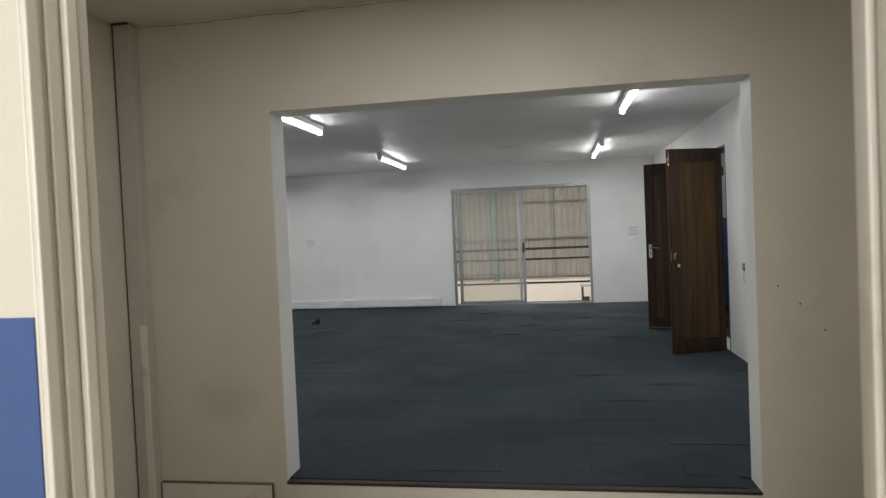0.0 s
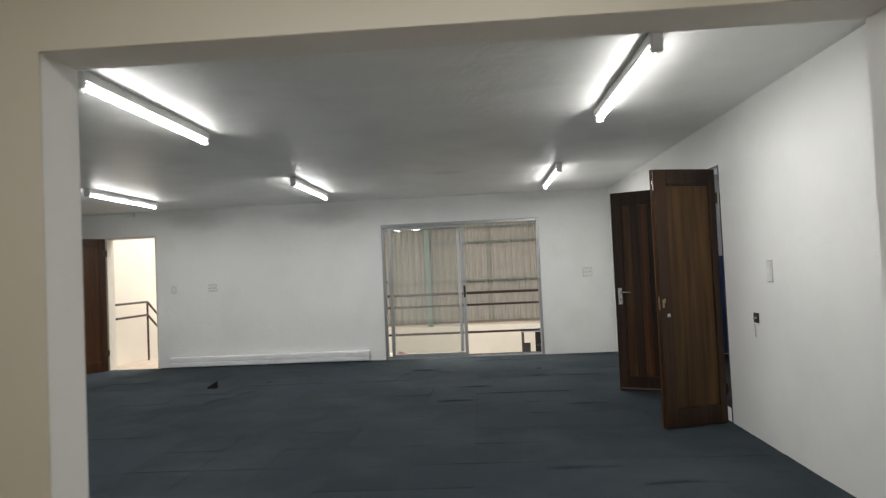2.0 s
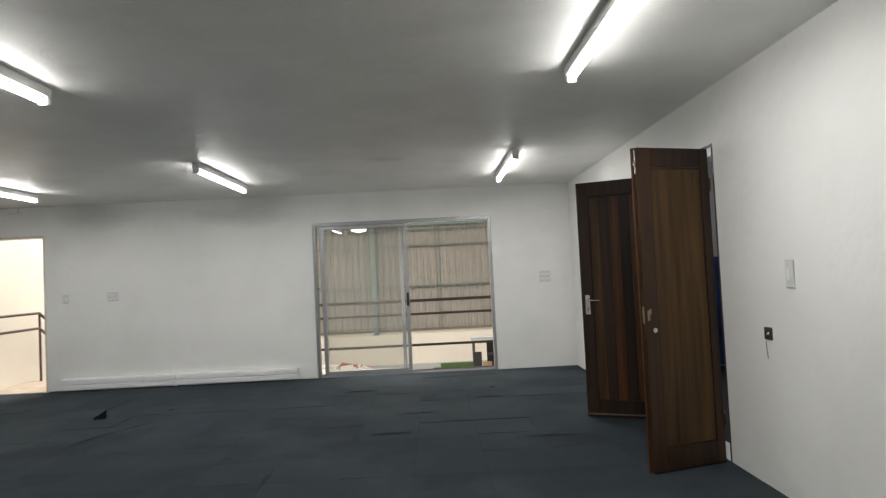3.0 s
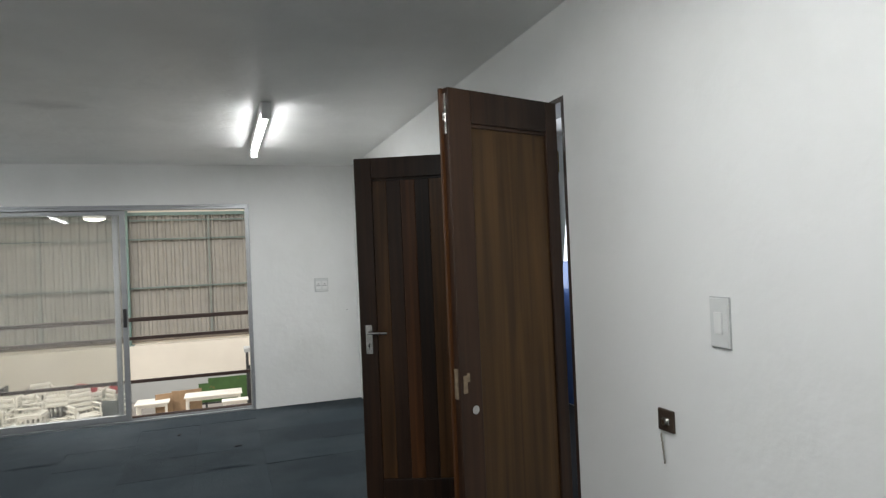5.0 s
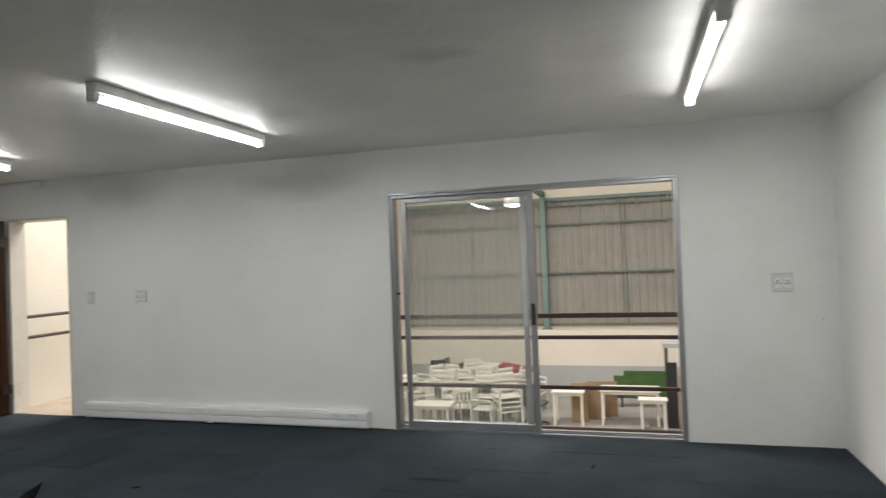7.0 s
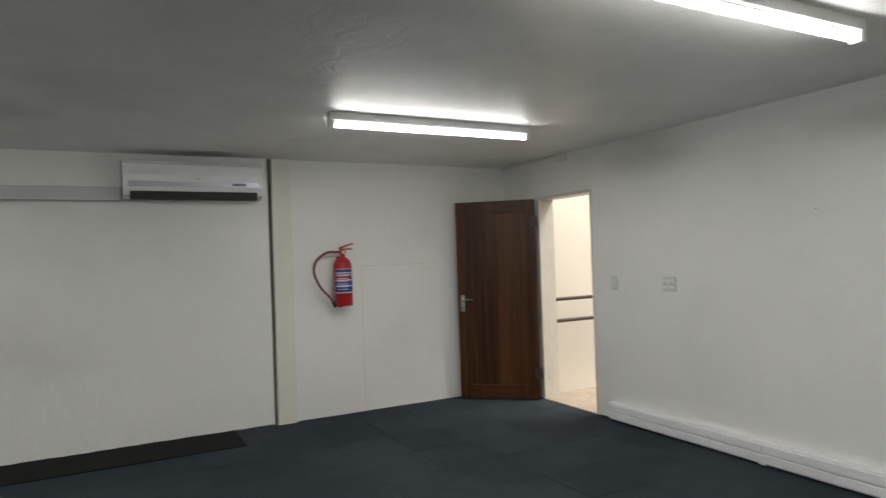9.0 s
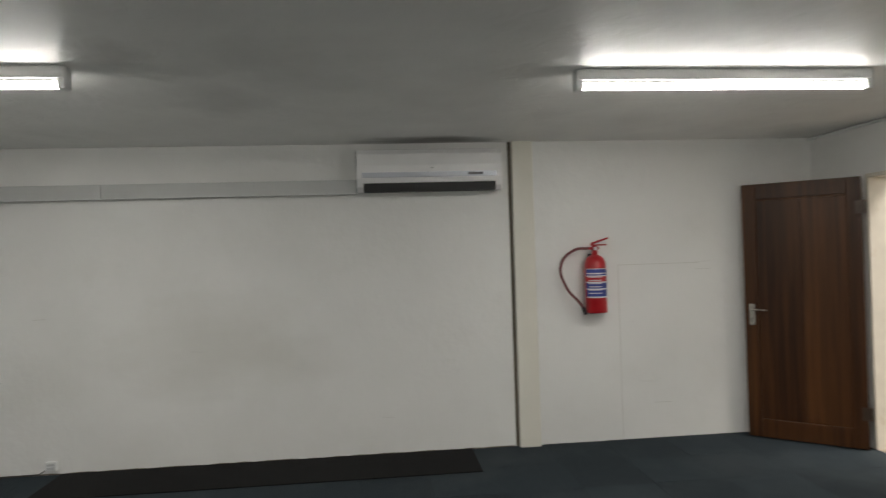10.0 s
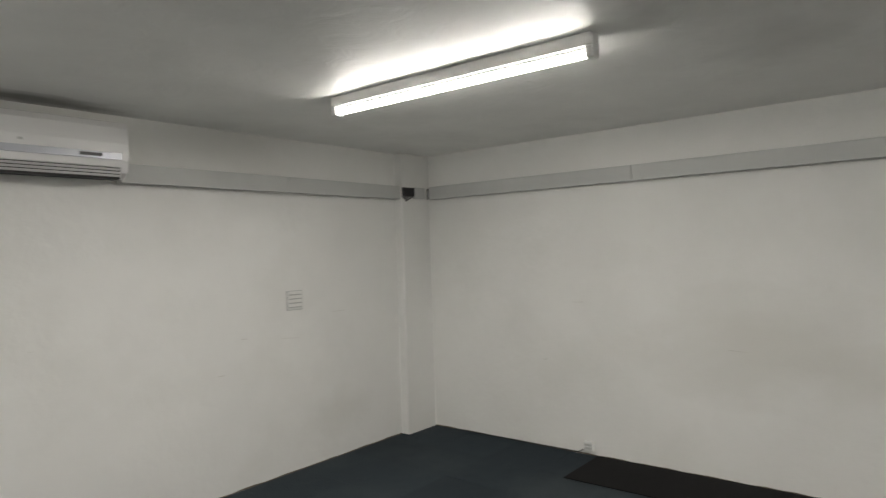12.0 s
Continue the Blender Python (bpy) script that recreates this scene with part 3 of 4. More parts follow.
AC_WHITE = material("ac_white_plastic", (0.84, 0.84, 0.84), 0.35, vary=0.015, scale=6)


def air_conditioner(m, closed=False):
    """Local x along the wall, y out of the wall, z up from the underside."""
    t = thing("air_conditioner", "white split air conditioner unit mounted high on the wall", "air conditioner", "split air conditioners", m)
    L, hh = 1.14, 0.33
    bm = bmesh.new()
    prof = [(0.0, 0.02), (0.12, 0.0), (0.175, 0.035), (0.195, 0.10), (0.20, 0.20), (0.19, 0.29), (0.165, 0.325), (0.0, hh)]
    a = [bm.verts.new((0, y, z)) for y, z in prof]
    b = [bm.verts.new((L, y, z)) for y, z in prof]
    for i in range(len(prof)):
        j = (i + 1) % len(prof)
        bm.faces.new((a[i], a[j], b[j], b[i]))
    bm.faces.new(a)
    bm.faces.new(b[::-1])
    part("casing", bm, AC_WHITE, t)
    part("air_slot", boxes((0.05, 0.10, -0.004, L - 0.05, 0.198, 0.062), bevel=0.004), DARKSLOT, t, "dark air outlet slot")
    for k, (y, z) in enumerate(((0.183, 0.030), (0.192, 0.062))):
        part("louvre", boxes((0.045, y - 0.02, z, L - 0.045, y + 0.013, z + 0.006), bevel=0.003), PLASTIC, t)
    if closed:
        for k in range(3):
            part("flap", boxes((0.048, 0.186 + 0.003 * k, 0.008 + 0.018 * k, L - 0.048, 0.203, 0.021 + 0.018 * k), bevel=0.002), FLAP_GREY, t, "closed grey-white air flap")
    for k in range(0 if closed else 2):
        part("louvre_stay", boxes((0.37 + 0.37 * k, 0.18, 0.012, 0.39 + 0.37 * k, 0.196, 0.058)), BLACK, t)
    part("trim_strip", boxes((0.04, 0.1965, 0.105, L - 0.04, 0.2035, 0.145), bevel=0.002), material("silver_trim", (0.5, 0.52, 0.57), 0.35, 0.3, vary=0.03), t, "silver grey trim strip")
    part("display", boxes((0.15, 0.2035, 0.118, 0.27, 0.2065, 0.136)), BLACK, t)
    part("badge", boxes((L / 2 - 0.03, 0.199, 0.17, L / 2 - 0.005, 0.2005, 0.182)), GREY_TRUNK, t)
    for k in range(14):
        part("top_grille_slat", boxes((0.04 + 0.076 * k, 0.02, 0.3265, 0.10 + 0.076 * k, 0.15, 0.330)), GREY_TRUNK, t)
    part("backplate", boxes((-0.012, 0.0, 0.01, L + 0.012, 0.012, hh + 0.01)), GREY_TRUNK, t)
    return t


air_conditioner(Matrix.Translation((XL, -3.89, 2.10)) @ Matrix.Rotation(radians(-90), 4, "Z") @ Matrix.Translation((-1.14, 0, 0)))
air_conditioner(Matrix.Translation((-2.27, YF, 2.10)), closed=True)


PLATE = material("plate_plastic", (0.66, 0.67, 0.65), 0.4, vary=0.03, scale=10)


def plate(m, w, hh, kind):
    """A wall plate: local x across, y out, z up, centred."""
    names = {"switch": ("light_switch", "white plastic light switch on the wall", "switch"), "socket": ("wall_socket", "white plastic wall socket plate", "socket"), "blank": ("wall_plate", "white louvred plastic wall plate", "wall plate")}
    n, lab, cat = names[kind]
    t = thing(n, lab, cat, "", m)
    part("plate", boxes((-w / 2, 0, -hh / 2, w / 2, 0.010, hh / 2), bevel=0.003), PLATE, t)
    # grey rim added as the plate's shadow line on the wall
    part("shadow_rim", boxes((-w / 2 - 0.003, 0, -hh / 2 - 0.004, w / 2 + 0.003, 0.004, hh / 2 + 0.003)), GREYWALL, t)
    if kind == "switch":
        part("rocker", boxes((-w * 0.22, 0.010, -hh * 0.22, w * 0.22, 0.015, hh * 0.22), bevel=0.002), WHITE_METAL, t)
    elif kind == "socket":
        for s in (-1, 1):
            part("outlet", boxes((s * w * 0.25 - w * 0.19, 0.010, -hh * 0.3, s * w * 0.25 + w * 0.19, 0.0125, hh * 0.3), bevel=0.001), WHITE_METAL, t)
            for dx, dz in ((-0.011, -0.006), (0.011, -0.006), (0, 0.012)):
                part("socket_hole", tubes(((s * w * 0.25 + dx, 0.0121, dz), (s * w * 0.25 + dx, 0.0135, dz), 0.006), sides=8), DARKSLOT, t)
    else:
        for k in range(4):
            z = -hh * 0.34 + k * hh * 0.225
            part("slat", boxes((-w * 0.42, 0.010, z, w * 0.42, 0.0145, z + hh * 0.15), bevel=0.002), WHITE_METAL, t)
            part("slot", boxes((-w * 0.42, 0.0101, z - hh * 0.05, w * 0.42, 0.0112, z)), GREYWALL, t)
    return t


R180, R90 = Matrix.Rotation(radians(180), 4, "Z"), Matrix.Rotation(radians(90), 4, "Z")
plate(Matrix.Translation((3.143, 0, 1.231)) @ R180, 0.135, 0.135, "socket")
plate(Matrix.Translation((-2.725, 0, 1.24)) @ R180, 0.135, 0.11, "socket")
plate(Matrix.Translation((-3.355, 0, 1.236)) @ R180, 0.075, 0.11, "switch")
plate(Matrix.Translation((-3.575, YF, 1.285)), 0.14, 0.14, "blank")
plate(Matrix.Translation((XR, -5.361, 1.245)) @ R90, 0.072, 0.145, "switch")


def key_box():
    t = thing("lock_plate", "small brown lock plate with a hanging chain on the wall", "lock", "", Matrix.Translation((XR, -5.099, 0.90)) @ R90)
    part("plate", boxes((-0.038, 0, -0.035, 0.038, 0.012, 0.038), bevel=0.004), KEYBROWN, t)
    part("knob", tubes(((-0.006, 0.012, 0.0), (-0.006, 0.026, 0.0), 0.011), sides=12), CHROME, t)
    part("hasp", boxes((-0.024, 0.012, -0.010, 0.012, 0.017, 0.014), bevel=0.002), CHROME, t)
    for k in range(7):
        z = -0.045 - 0.014 * k
        part("chain_link", tubes(((0.026 - 0.002 * k, 0.008, z), (0.025 - 0.002 * k, 0.010, z - 0.015), 0.003), sides=6), CHROME, t)


key_box()


def extinguisher():
    t = thing("fire_extinguisher", "red fire extinguisher with black hose hung on the wall", "fire extinguisher", "", Matrix.Translation((XL + 0.108, -1.985, 1.08)))
    r = 0.088
    part("cylinder", lathe([(r * 0.93, 0), (r, 0.008), (r, 0.37), (r * 0.96, 0.41), (r * 0.78, 0.445), (r * 0.45, 0.465), (0.026, 0.472), (0.024, 0.50)], 28), RED, t)
    for z0, z1, mat in ((0.125, 0.36, LABEL_WHITE), (0.325, 0.355, LABEL_BLUE), (0.305, 0.318, LABEL_BLUE), (0.255, 0.297, RED), (0.20, 0.245, LABEL_BLUE), (0.135, 0.19, LABEL_BLUE)):
        bm = bmesh.new()
        rr = r + (0.0012 if mat is LABEL_WHITE else 0.002)
        n = 14
        a0, a1 = radians(-72), radians(58)
        lo = [bm.verts.new((rr * math.cos(a0 + (a1 - a0) * i / n), rr * math.sin(a0 + (a1 - a0) * i / n), z0)) for i in range(n + 1)]
        hi = [bm.verts.new((v.co.x, v.co.y, z1)) for v in lo]
        for i in range(n):
            bm.faces.new((lo[i], lo[i + 1], hi[i + 1], hi[i])).smooth = True
        part("label_panel", bm, mat, t, "white printed label" if mat is LABEL_WHITE else "coloured band of the label")
    for k in range(7):
        z = 0.315 - 0.026 * k
        bm = bmesh.new()
        n = 8
        lo = [bm.verts.new(((r + 0.003) * math.cos(radians(-55 + 10 * i)), (r + 0.003) * math.sin(radians(-55 + 10 * i)), z)) for i in range(n)]
        hi = [bm.verts.new((v.co.x, v.co.y, z + 0.006)) for v in lo]
        for i in range(n - 1):
            bm.faces.new((lo[i], lo[i + 1], hi[i + 1], hi[i]))
        part("print_line", bm, LABEL_WHITE, t)
    part("valve", tubes(((0, 0, 0.498), (0, 0, 0.545), 0.022), ((0, -0.05, 0.525), (0, 0.035, 0.525), 0.012), sides=12), RED, t)
    part("grip", boxes((-0.012, -0.03, 0.545, 0.012, 0.10, 0.556), bevel=0.003), RED, t)
    part("lever", tubes(((0, -0.03, 0.56), (0, 0.05, 0.585), 0.009), ((0, 0.05, 0.585), (0, 0.115, 0.605), 0.008), sides=8), RED, t)
    part("gauge", tubes(((0.02, 0, 0.522), (0.036, 0, 0.522), 0.015), sides=14), LABEL_WHITE, t)
    cu = bpy.data.curves.new("hose", "CURVE")
    cu.dimensions, cu.bevel_depth, cu.bevel_resolution = "3D", 0.0115, 3
    sp = cu.splines.new("BEZIER")
    pts = [(0, -0.05, 0.525), (0.01, -0.17, 0.515), (0.012, -0.285, 0.40), (0.01, -0.25, 0.22), (0.01, -0.13, 0.07), (0.01, -0.105, 0.03)]
    sp.bezier_points.add(len(pts) - 1)
    for b, p in zip(sp.bezier_points, pts):
        b.co, b.handle_left_type, b.handle_right_type = p, "AUTO", "AUTO"
    cu.materials.append(RUBBER_RED)
    ho = new("hose", cu)
    ho.parent = t
    ho["label"] = "dull reddish rubber hose"
    part("nozzle", tubes(((0.01, -0.115, 0.05), (0.01, -0.09, -0.01), 0.016), sides=12), BLACK, t)
    part("bracket", boxes((-0.107, -0.03, 0.02, -0.08, 0.03, 0.05), (-0.107, -0.03, 0.44, -0.02, 0.03, 0.455), (-0.107, -0.025, -0.02, -0.10, 0.025, 0.48)), DARKGREY, t)


extinguisher()

t = thing("floor_socket", "small white surface socket low on the wall", "socket")
part("box", boxes((XL, -6.31, 0.035, XL + 0.035, -6.235, 0.105), bevel=0.004), PLASTIC, t)
part("outlet", boxes((XL + 0.035, -6.30, 0.05, XL + 0.038, -6.245, 0.068), (XL + 0.035, -6.30, 0.076, XL + 0.038, -6.245, 0.092)), GREY_TRUNK, t)
part("cable", tubes(((XL + 0.012, -6.31, 0.045), (XL + 0.010, -6.37, 0.010), 0.004), ((XL + 0.010, -6.37, 0.010), (XL + 0.010, -6.7, 0.008), 0.004), ((XL + 0.010, -6.7, 0.008), (XL + 0.012, -7.6, 0.006), 0.004), sides=6), BLACK, t, "thin dark cable")
tagged(new("rubber_mat", mesh_of("rubber_mat", boxes((XL + 0.015, -6.20, 0.0022, XL + 0.57, -3.03, 0.009), bevel=0.003), MAT_BLACK)), "long black rubber mat lying along the wall", "mat")

t = thing("ceiling_conduit", "thin white conduit with junction box under the ceiling", "conduit")
part("pipe", tubes(((XL, -0.014, H - 0.016), (-4.06, -0.014, H - 0.016), 0.011)), PLASTIC, t)
part("junction_box", boxes((-4.09, -0.05, H - 0.075, -3.95, -0.001, H - 0.004), bevel=0.005), PLASTIC, t)

# curled corner of a carpet tile
bm = bmesh.new()
N = 6
top = [[bm.verts.new((u * 0.12 - 0.02, v * 0.12, 0.004 + 0.055 * max(0, (u + v) - 0.75) ** 1.4)) for v in [j / N for j in range(N + 1)]] for u in [i / N for i in range(N + 1)]]
for i in range(N):
    for j in range(N):
        bm.faces.new((top[i][j], top[i + 1][j], top[i + 1][j + 1], top[i][j + 1])).smooth = True
ex = bmesh.ops.solidify(bm, geom=list(bm.faces), thickness=0.005)
flap = tagged(new("carpet_offcut", mesh_of("carpet_offcut", bm, MAT_BLACK)), "curled dark carpet corner lifting off the floor", "carpet scrap")
flap.matrix_basis = pose(-1.93, -2.06, 0.0, 0, 0, 25)
for x, y, a in ((-1.32, -1.72, 20), (1.75, -0.75, 80), (2.2, -1.35, 10)):
    bm = bmesh.new()
    box(bm, 0, 0, 0, 0.055, 0.022, 0.006, bevel=0.002)
    ob = tagged(new("carpet_scrap", mesh_of("carpet_scrap", bm, MAT_BLACK)), "small black scrap lying on the carpet", "carpet scrap", "carpet scraps")
    ob.matrix_basis = pose(x, y, 0.001, 0, 0, a)
# lifted tile seams
random.seed(11)
for x, y, L, a in ((-1.6, -3.1, 0.55, 72), (-1.42, -2.6, 0.42, 60), (1.2, -2.55, 0.4, 3), (2.0, -1.9, 0.34, -4), (1.0, -3.3, 0.36, 2), (2.3, -3.6, 0.42, -2), (1.9, -5.6, 0.5, 2), (2.45, -5.95, 0.4, 5), (0.5, -1.2, 0.4, 0), (0.4, -4.5, 0.3, 88)):
    bm = bmesh.new()
    m = 7
    lo = [bm.verts.new((L * i / m, random.uniform(-0.003, 0.003), 0.002)) for i in range(m + 1)]
    mid = [bm.verts.new((L * i / m, 0.012 + random.uniform(-0.003, 0.003), 0.004 + 0.010 * math.sin(math.pi * i / m))) for i in range(m + 1)]
    hi = [bm.verts.new((L * i / m, 0.10, 0.002)) for i in range(m + 1)]
    for r1, r2 in ((lo, mid), (mid, hi)):
        for i in range(m):
            bm.faces.new((r1[i], r1[i + 1], r2[i + 1], r2[i])).smooth = True
    ob = part("lifted_seam", bm, CARPET, floor)
    ob.matrix_basis = pose(x, y, 0, 0, 0, a)

# open dark seams between carpet tiles
for x0, y0, x1, y1 in ((0.25, -0.47, 0.69, -0.48), (2.13, -1.0, 2.32, -1.0), (2.07, -1.46, 2.21, -1.52), (1.71, -1.51, 1.82, -1.52), (-1.41, -1.50, -0.83, -1.58),
                       (0.13, -0.10, 0.65, -0.20), (-1.60, -3.04, -1.31, -2.59), (2.11, -0.85, 2.30, -0.90), (2.36, -5.59, 2.61, -5.59), (2.83, -5.30, 2.96, -5.30)):
    L = math.hypot(x1 - x0, y1 - y0)
    bm, n = bmesh.new(), 6
    near = [bm.verts.new((L * i / n, -0.0045 * math.sin(math.pi * i / n) + random.uniform(-0.001, 0.001), 0.0)) for i in range(n + 1)]
    far = [bm.verts.new((L * i / n, 0.006 * math.sin(math.pi * i / n) + 0.001, 0.0)) for i in range(n + 1)]
    for i in range(n):
        bm.faces.new((near[i], near[i + 1], far[i + 1], far[i]))
    ob = part("open_seam", bm, SLAB, floor, "dark open seam between carpet tiles")
    ob.matrix_basis = pose(x0, y0, 0.0045, 0, 0, math.degrees(math.atan2(y1 - y0, x1 - x0)))

# ---- corridor fittings ----
TRUNK_CREAM = material("painted_trunking", (0.50, 0.46, 0.40), 0.5, vary=0.05, scale=5, stain=(0.4, 0.36, 0.3), stain_scale=4, stain_from=0.55, stain_to=0.8)
t = thing("corner_trunking", "cream painted vertical cable trunking in the corner", "trunking")
part("body", boxes((CX0 + 0.008, OY - 0.075, CZ, CX0 + 0.115, OY - 0.004, CH - 0.01), bevel=0.005), TRUNK_CREAM, t)
part("cover", boxes((CX0 + 0.075, OY - 0.082, CZ, CX0 + 0.118, OY - 0.075, 0.9), bevel=0.003), CREAM_TRIM, t)
part("edge_gap", boxes((CX0 + 0.004, OY - 0.077, CZ, CX0 + 0.0075, OY - 0.01, CH - 0.01)), JOINT, t)
part("open_top", boxes((CX0 + 0.005, OY - 0.086, CH - 0.012, CX0 + 0.10, OY - 0.02, CH - 0.001)), DARKSLOT, t)
t = thing("skirting_box", "cream painted boxed skirting beside the step", "skirting")
part("body", boxes((CX0 + 0.125, OY - 0.03, CZ, OX0 - 0.085, OY - 0.004, -0.022), bevel=0.004), CREAM_TRIM, t)
part("top_gap", boxes((CX0 + 0.125, OY - 0.032, -0.022, OX0 - 0.085, OY - 0.004, -0.018)), JOINT, t, "dirty gap along the top edge")
part("end_gap", boxes((OX0 - 0.085, OY - 0.028, CZ, OX0 - 0.080, OY - 0.004, -0.02)), JOINT, t)
part("corner_gap", boxes((CX0 + 0.118, OY - 0.028, CZ, CX0 + 0.125, OY - 0.004, -0.03)), JOINT, t)
structure("step_nosing", boxes((OX0 - 0.02, OY - 0.008, -0.12, OX1 + 0.02, OY - 0.0045, -0.024)), CREAM, "chipped cream riser of the step", "step")
for x, z in ((2.83, 1.02), (2.93, 0.93), (3.04, 0.80)):
    tagged(new("wall_plug_hole", mesh_of("wall_plug_hole", tubes(((x, OY - 0.0035, z), (x, OY - 0.0052, z), 0.0045), sides=8), DARKSLOT)), "small dark drilled hole in the plaster", "hole", kind="structure")
# hairline crack where the corridor ceiling meets the wall
random.seed(8)
bm = bmesh.new()
x, pts = CX0 + 0.12, []
while x < 2.2:
    pts.append((x, random.uniform(-0.004, 0.004), random.uniform(0.001, 0.005)))
    x += random.uniform(0.03, 0.09)
lo = [bm.verts.new((a, OY - 0.0056, CH - 0.016 + b - w)) for a, b, w in pts]
hi = [bm.verts.new((a, OY - 0.0056, CH - 0.016 + b)) for a, b, w in pts]
for i in range(len(pts) - 1):
    bm.faces.new((lo[i], lo[i + 1], hi[i + 1], hi[i]))
structure("ceiling_crack", bm, JOINT, "hairline crack in the plaster under the ceiling", "crack")
# faint scuffs on the painted walls
random.seed(21)
SCUFF = material("scuff_mark", (0.62, 0.61, 0.57), 0.7, vary=0.15, scale=40)
for k in range(16):
    L, hh, z = random.uniform(0.03, 0.16), random.uniform(0.0015, 0.004), random.uniform(0.25, 1.5)
    if k % 3:
        y = random.uniform(-7.3, -3.2) if k % 2 else random.uniform(-1.7, -1.0)
        bm = boxes((XL, y, z, XL + 0.0006, y + L, z + hh))
    else:
        x = random.uniform(-4.4, -1.8)
        bm = boxes((x, YF, z, x + L, YF + 0.0006, z + hh))
    bmesh.ops.rotate(bm, cent=bm.verts[:][0].co, matrix=Matrix.Rotation(random.uniform(-0.12, 0.12), 3, "X" if k % 3 else "Y"), verts=bm.verts)
    structure("wall_scuff", bm, SCUFF, "faint scuff on the painted wall", "scuff")
for x, z in ((-3.75, 1.32), (3.40, 0.95), (-1.5, 1.75)):
    structure("wall_mark", boxes((x, -0.0008, z, x + 0.012, 0, z + 0.006)), MARK, "small dark mark on the wall", "mark")
structure("patch_seam", boxes((XL, -1.752, 0.0, XL + 0.0007, -1.748, 1.46), (XL, -1.748, 1.456, XL + 0.0007, -1.05, 1.46)), SCUFF, "faint seam of a plastered patch", "seam")

# ---- railing outside the sliding door ----
t = thing("balustrade", "dark brown painted steel railing outside the sliding door", "railing")
for z, r in ((0.975, 0.021), (0.787, 0.017), (0.355, 0.017)):
    part("rail", boxes((-0.22, 0.235, z - r, 2.66, 0.262, z + r), bevel=0.005), RAIL, t)
part("rail", tubes(((-0.22, 0.25, 0.0), (2.66, 0.25, 0.005), 0.013)), RAIL, t)
for x in (-0.20, 2.63):
    part("post", boxes((x - 0.02, 0.19, -0.15, x + 0.02, 0.234, 1.0), bevel=0.004), RAIL, t)
    part("fixing", boxes((x - 0.04, WB, -0.12, x + 0.04, 0.19, -0.02), (x - 0.04, WB, 0.85, x + 0.04, 0.19, 0.95)), RAIL, t)

# dark caulk joint where the walls meet the carpet, shadow line coloured in
random.seed(17)
for name, a, b, place in (("floor_joint_west", YF + 0.09, -2.67, lambda u, v, z: (XL + v, u, z)), ("floor_joint_south", XL + 0.38, 0.1, lambda u, v, z: (u, YF + v, z)), ("floor_joint_north", LX1 + 0.02, SX0 - 0.02, lambda u, v, z: (u, -v, z))):
    bm, n = bmesh.new(), int((b - a) / 0.09)
    us = [a + (b - a) * k / n for k in range(n + 1)]
    low = [bm.verts.new(place(u, 0.0045, 0.0)) for u in us]
    high = [bm.verts.new(place(u, 0.0015, random.uniform(0.004, 0.011))) for u in us]
    for k in range(n):
        bm.faces.new((low[k], low[k + 1], high[k + 1], high[k]))
    structure(name, bm, JOINT, "dark uneven caulk joint with painted shadow line between wall and carpet", "joint")

# ---- landing and stair beyond the side door ----
WX0, WX1 = -4.60, 9.0
structure("landing_floor", boxes((WX0, WB, -0.2, -3.3, 1.25, -0.004)), SCREED, "tan screeded stair landing", "landing")
structure("landing_threshold", boxes((LX0 + 0.03, 0.002, 0.0, LX1 - 0.022, WB + 0.02, 0.004)), SCREED, "tan screeded door threshold", "threshold")
stair = tagged(new("stair"), "concrete stair going down from the landing", "stair", kind="structure")
for k in range(11):
    part("step", boxes((WX0, 1.25 + 0.26 * k, -0.2 - 0.18 * k - 0.15, -3.5, 1.25 + 0.26 * (k + 1), -0.18 * (k + 1))), SCREED, stair)
t = thing("stair_railing", "dark brown steel handrail along the stair landing", "railing")
for z in (1.03, 0.80):
    part("rail", tubes(((-4.43, WB, z), (-4.43, 1.18, z), 0.019), ((-4.43, 1.18, z), (-4.43, 3.8, z - 1.81), 0.019)), RAIL, t)
part("post", tubes(((-4.43, 1.18, -0.004), (-4.43, 1.18, 1.03), 0.018)), RAIL, t)
part("post", tubes(((-4.43, 3.6, -1.95), (-4.43, 3.6, -0.65), 0.018)), RAIL, t)

# ---- warehouse ----
structure("warehouse_floor", boxes((WX0, WB, WF - 0.2, WX1, WY + 0.2, WF)), CONCRETE, "pale concrete warehouse floor", "floor")
structure("warehouse_wall_west", boxes((WX0 - 0.2, WB, WF, WX0, WY + 0.2, 5.8)), PALE, "tall cream painted wall beside the stair", "wall")
structure("warehouse_wall_east", boxes((WX1, WB, WF, WX1 + 0.2, WY + 0.2, 5.8)), PALE, "cream painted warehouse wall", "wall")
structure("warehouse_wall_far", boxes((WX0, WY - 0.42, WF, WX1, WY, -0.645), (WX0, WY, WF, WX1, WY + 0.2, -0.55)), PALE, "cream painted masonry wall under sheeting", "wall")
structure("warehouse_dado", boxes((WX0, WY - 0.426, WF, WX1, WY - 0.42, -1.64)), GREYWALL, "grey painted dado", "wall")
structure("warehouse_wall_upper", boxes((XL - 0.2, 0.02, H + 0.14, WX1 + 0.2, WB, 5.8)), PALE, "cream wall above the office", "wall")
structure("warehouse_wall_side", boxes((XR + 0.2, 0.02, WF, WX1 + 0.2, WB, H + 0.14)), PALE, "cream wall beside the office", "wall")
roof_z = lambda y: 5.8 - 1.6 * (y - WB) / (WY - WB)
bm = bmesh.new()
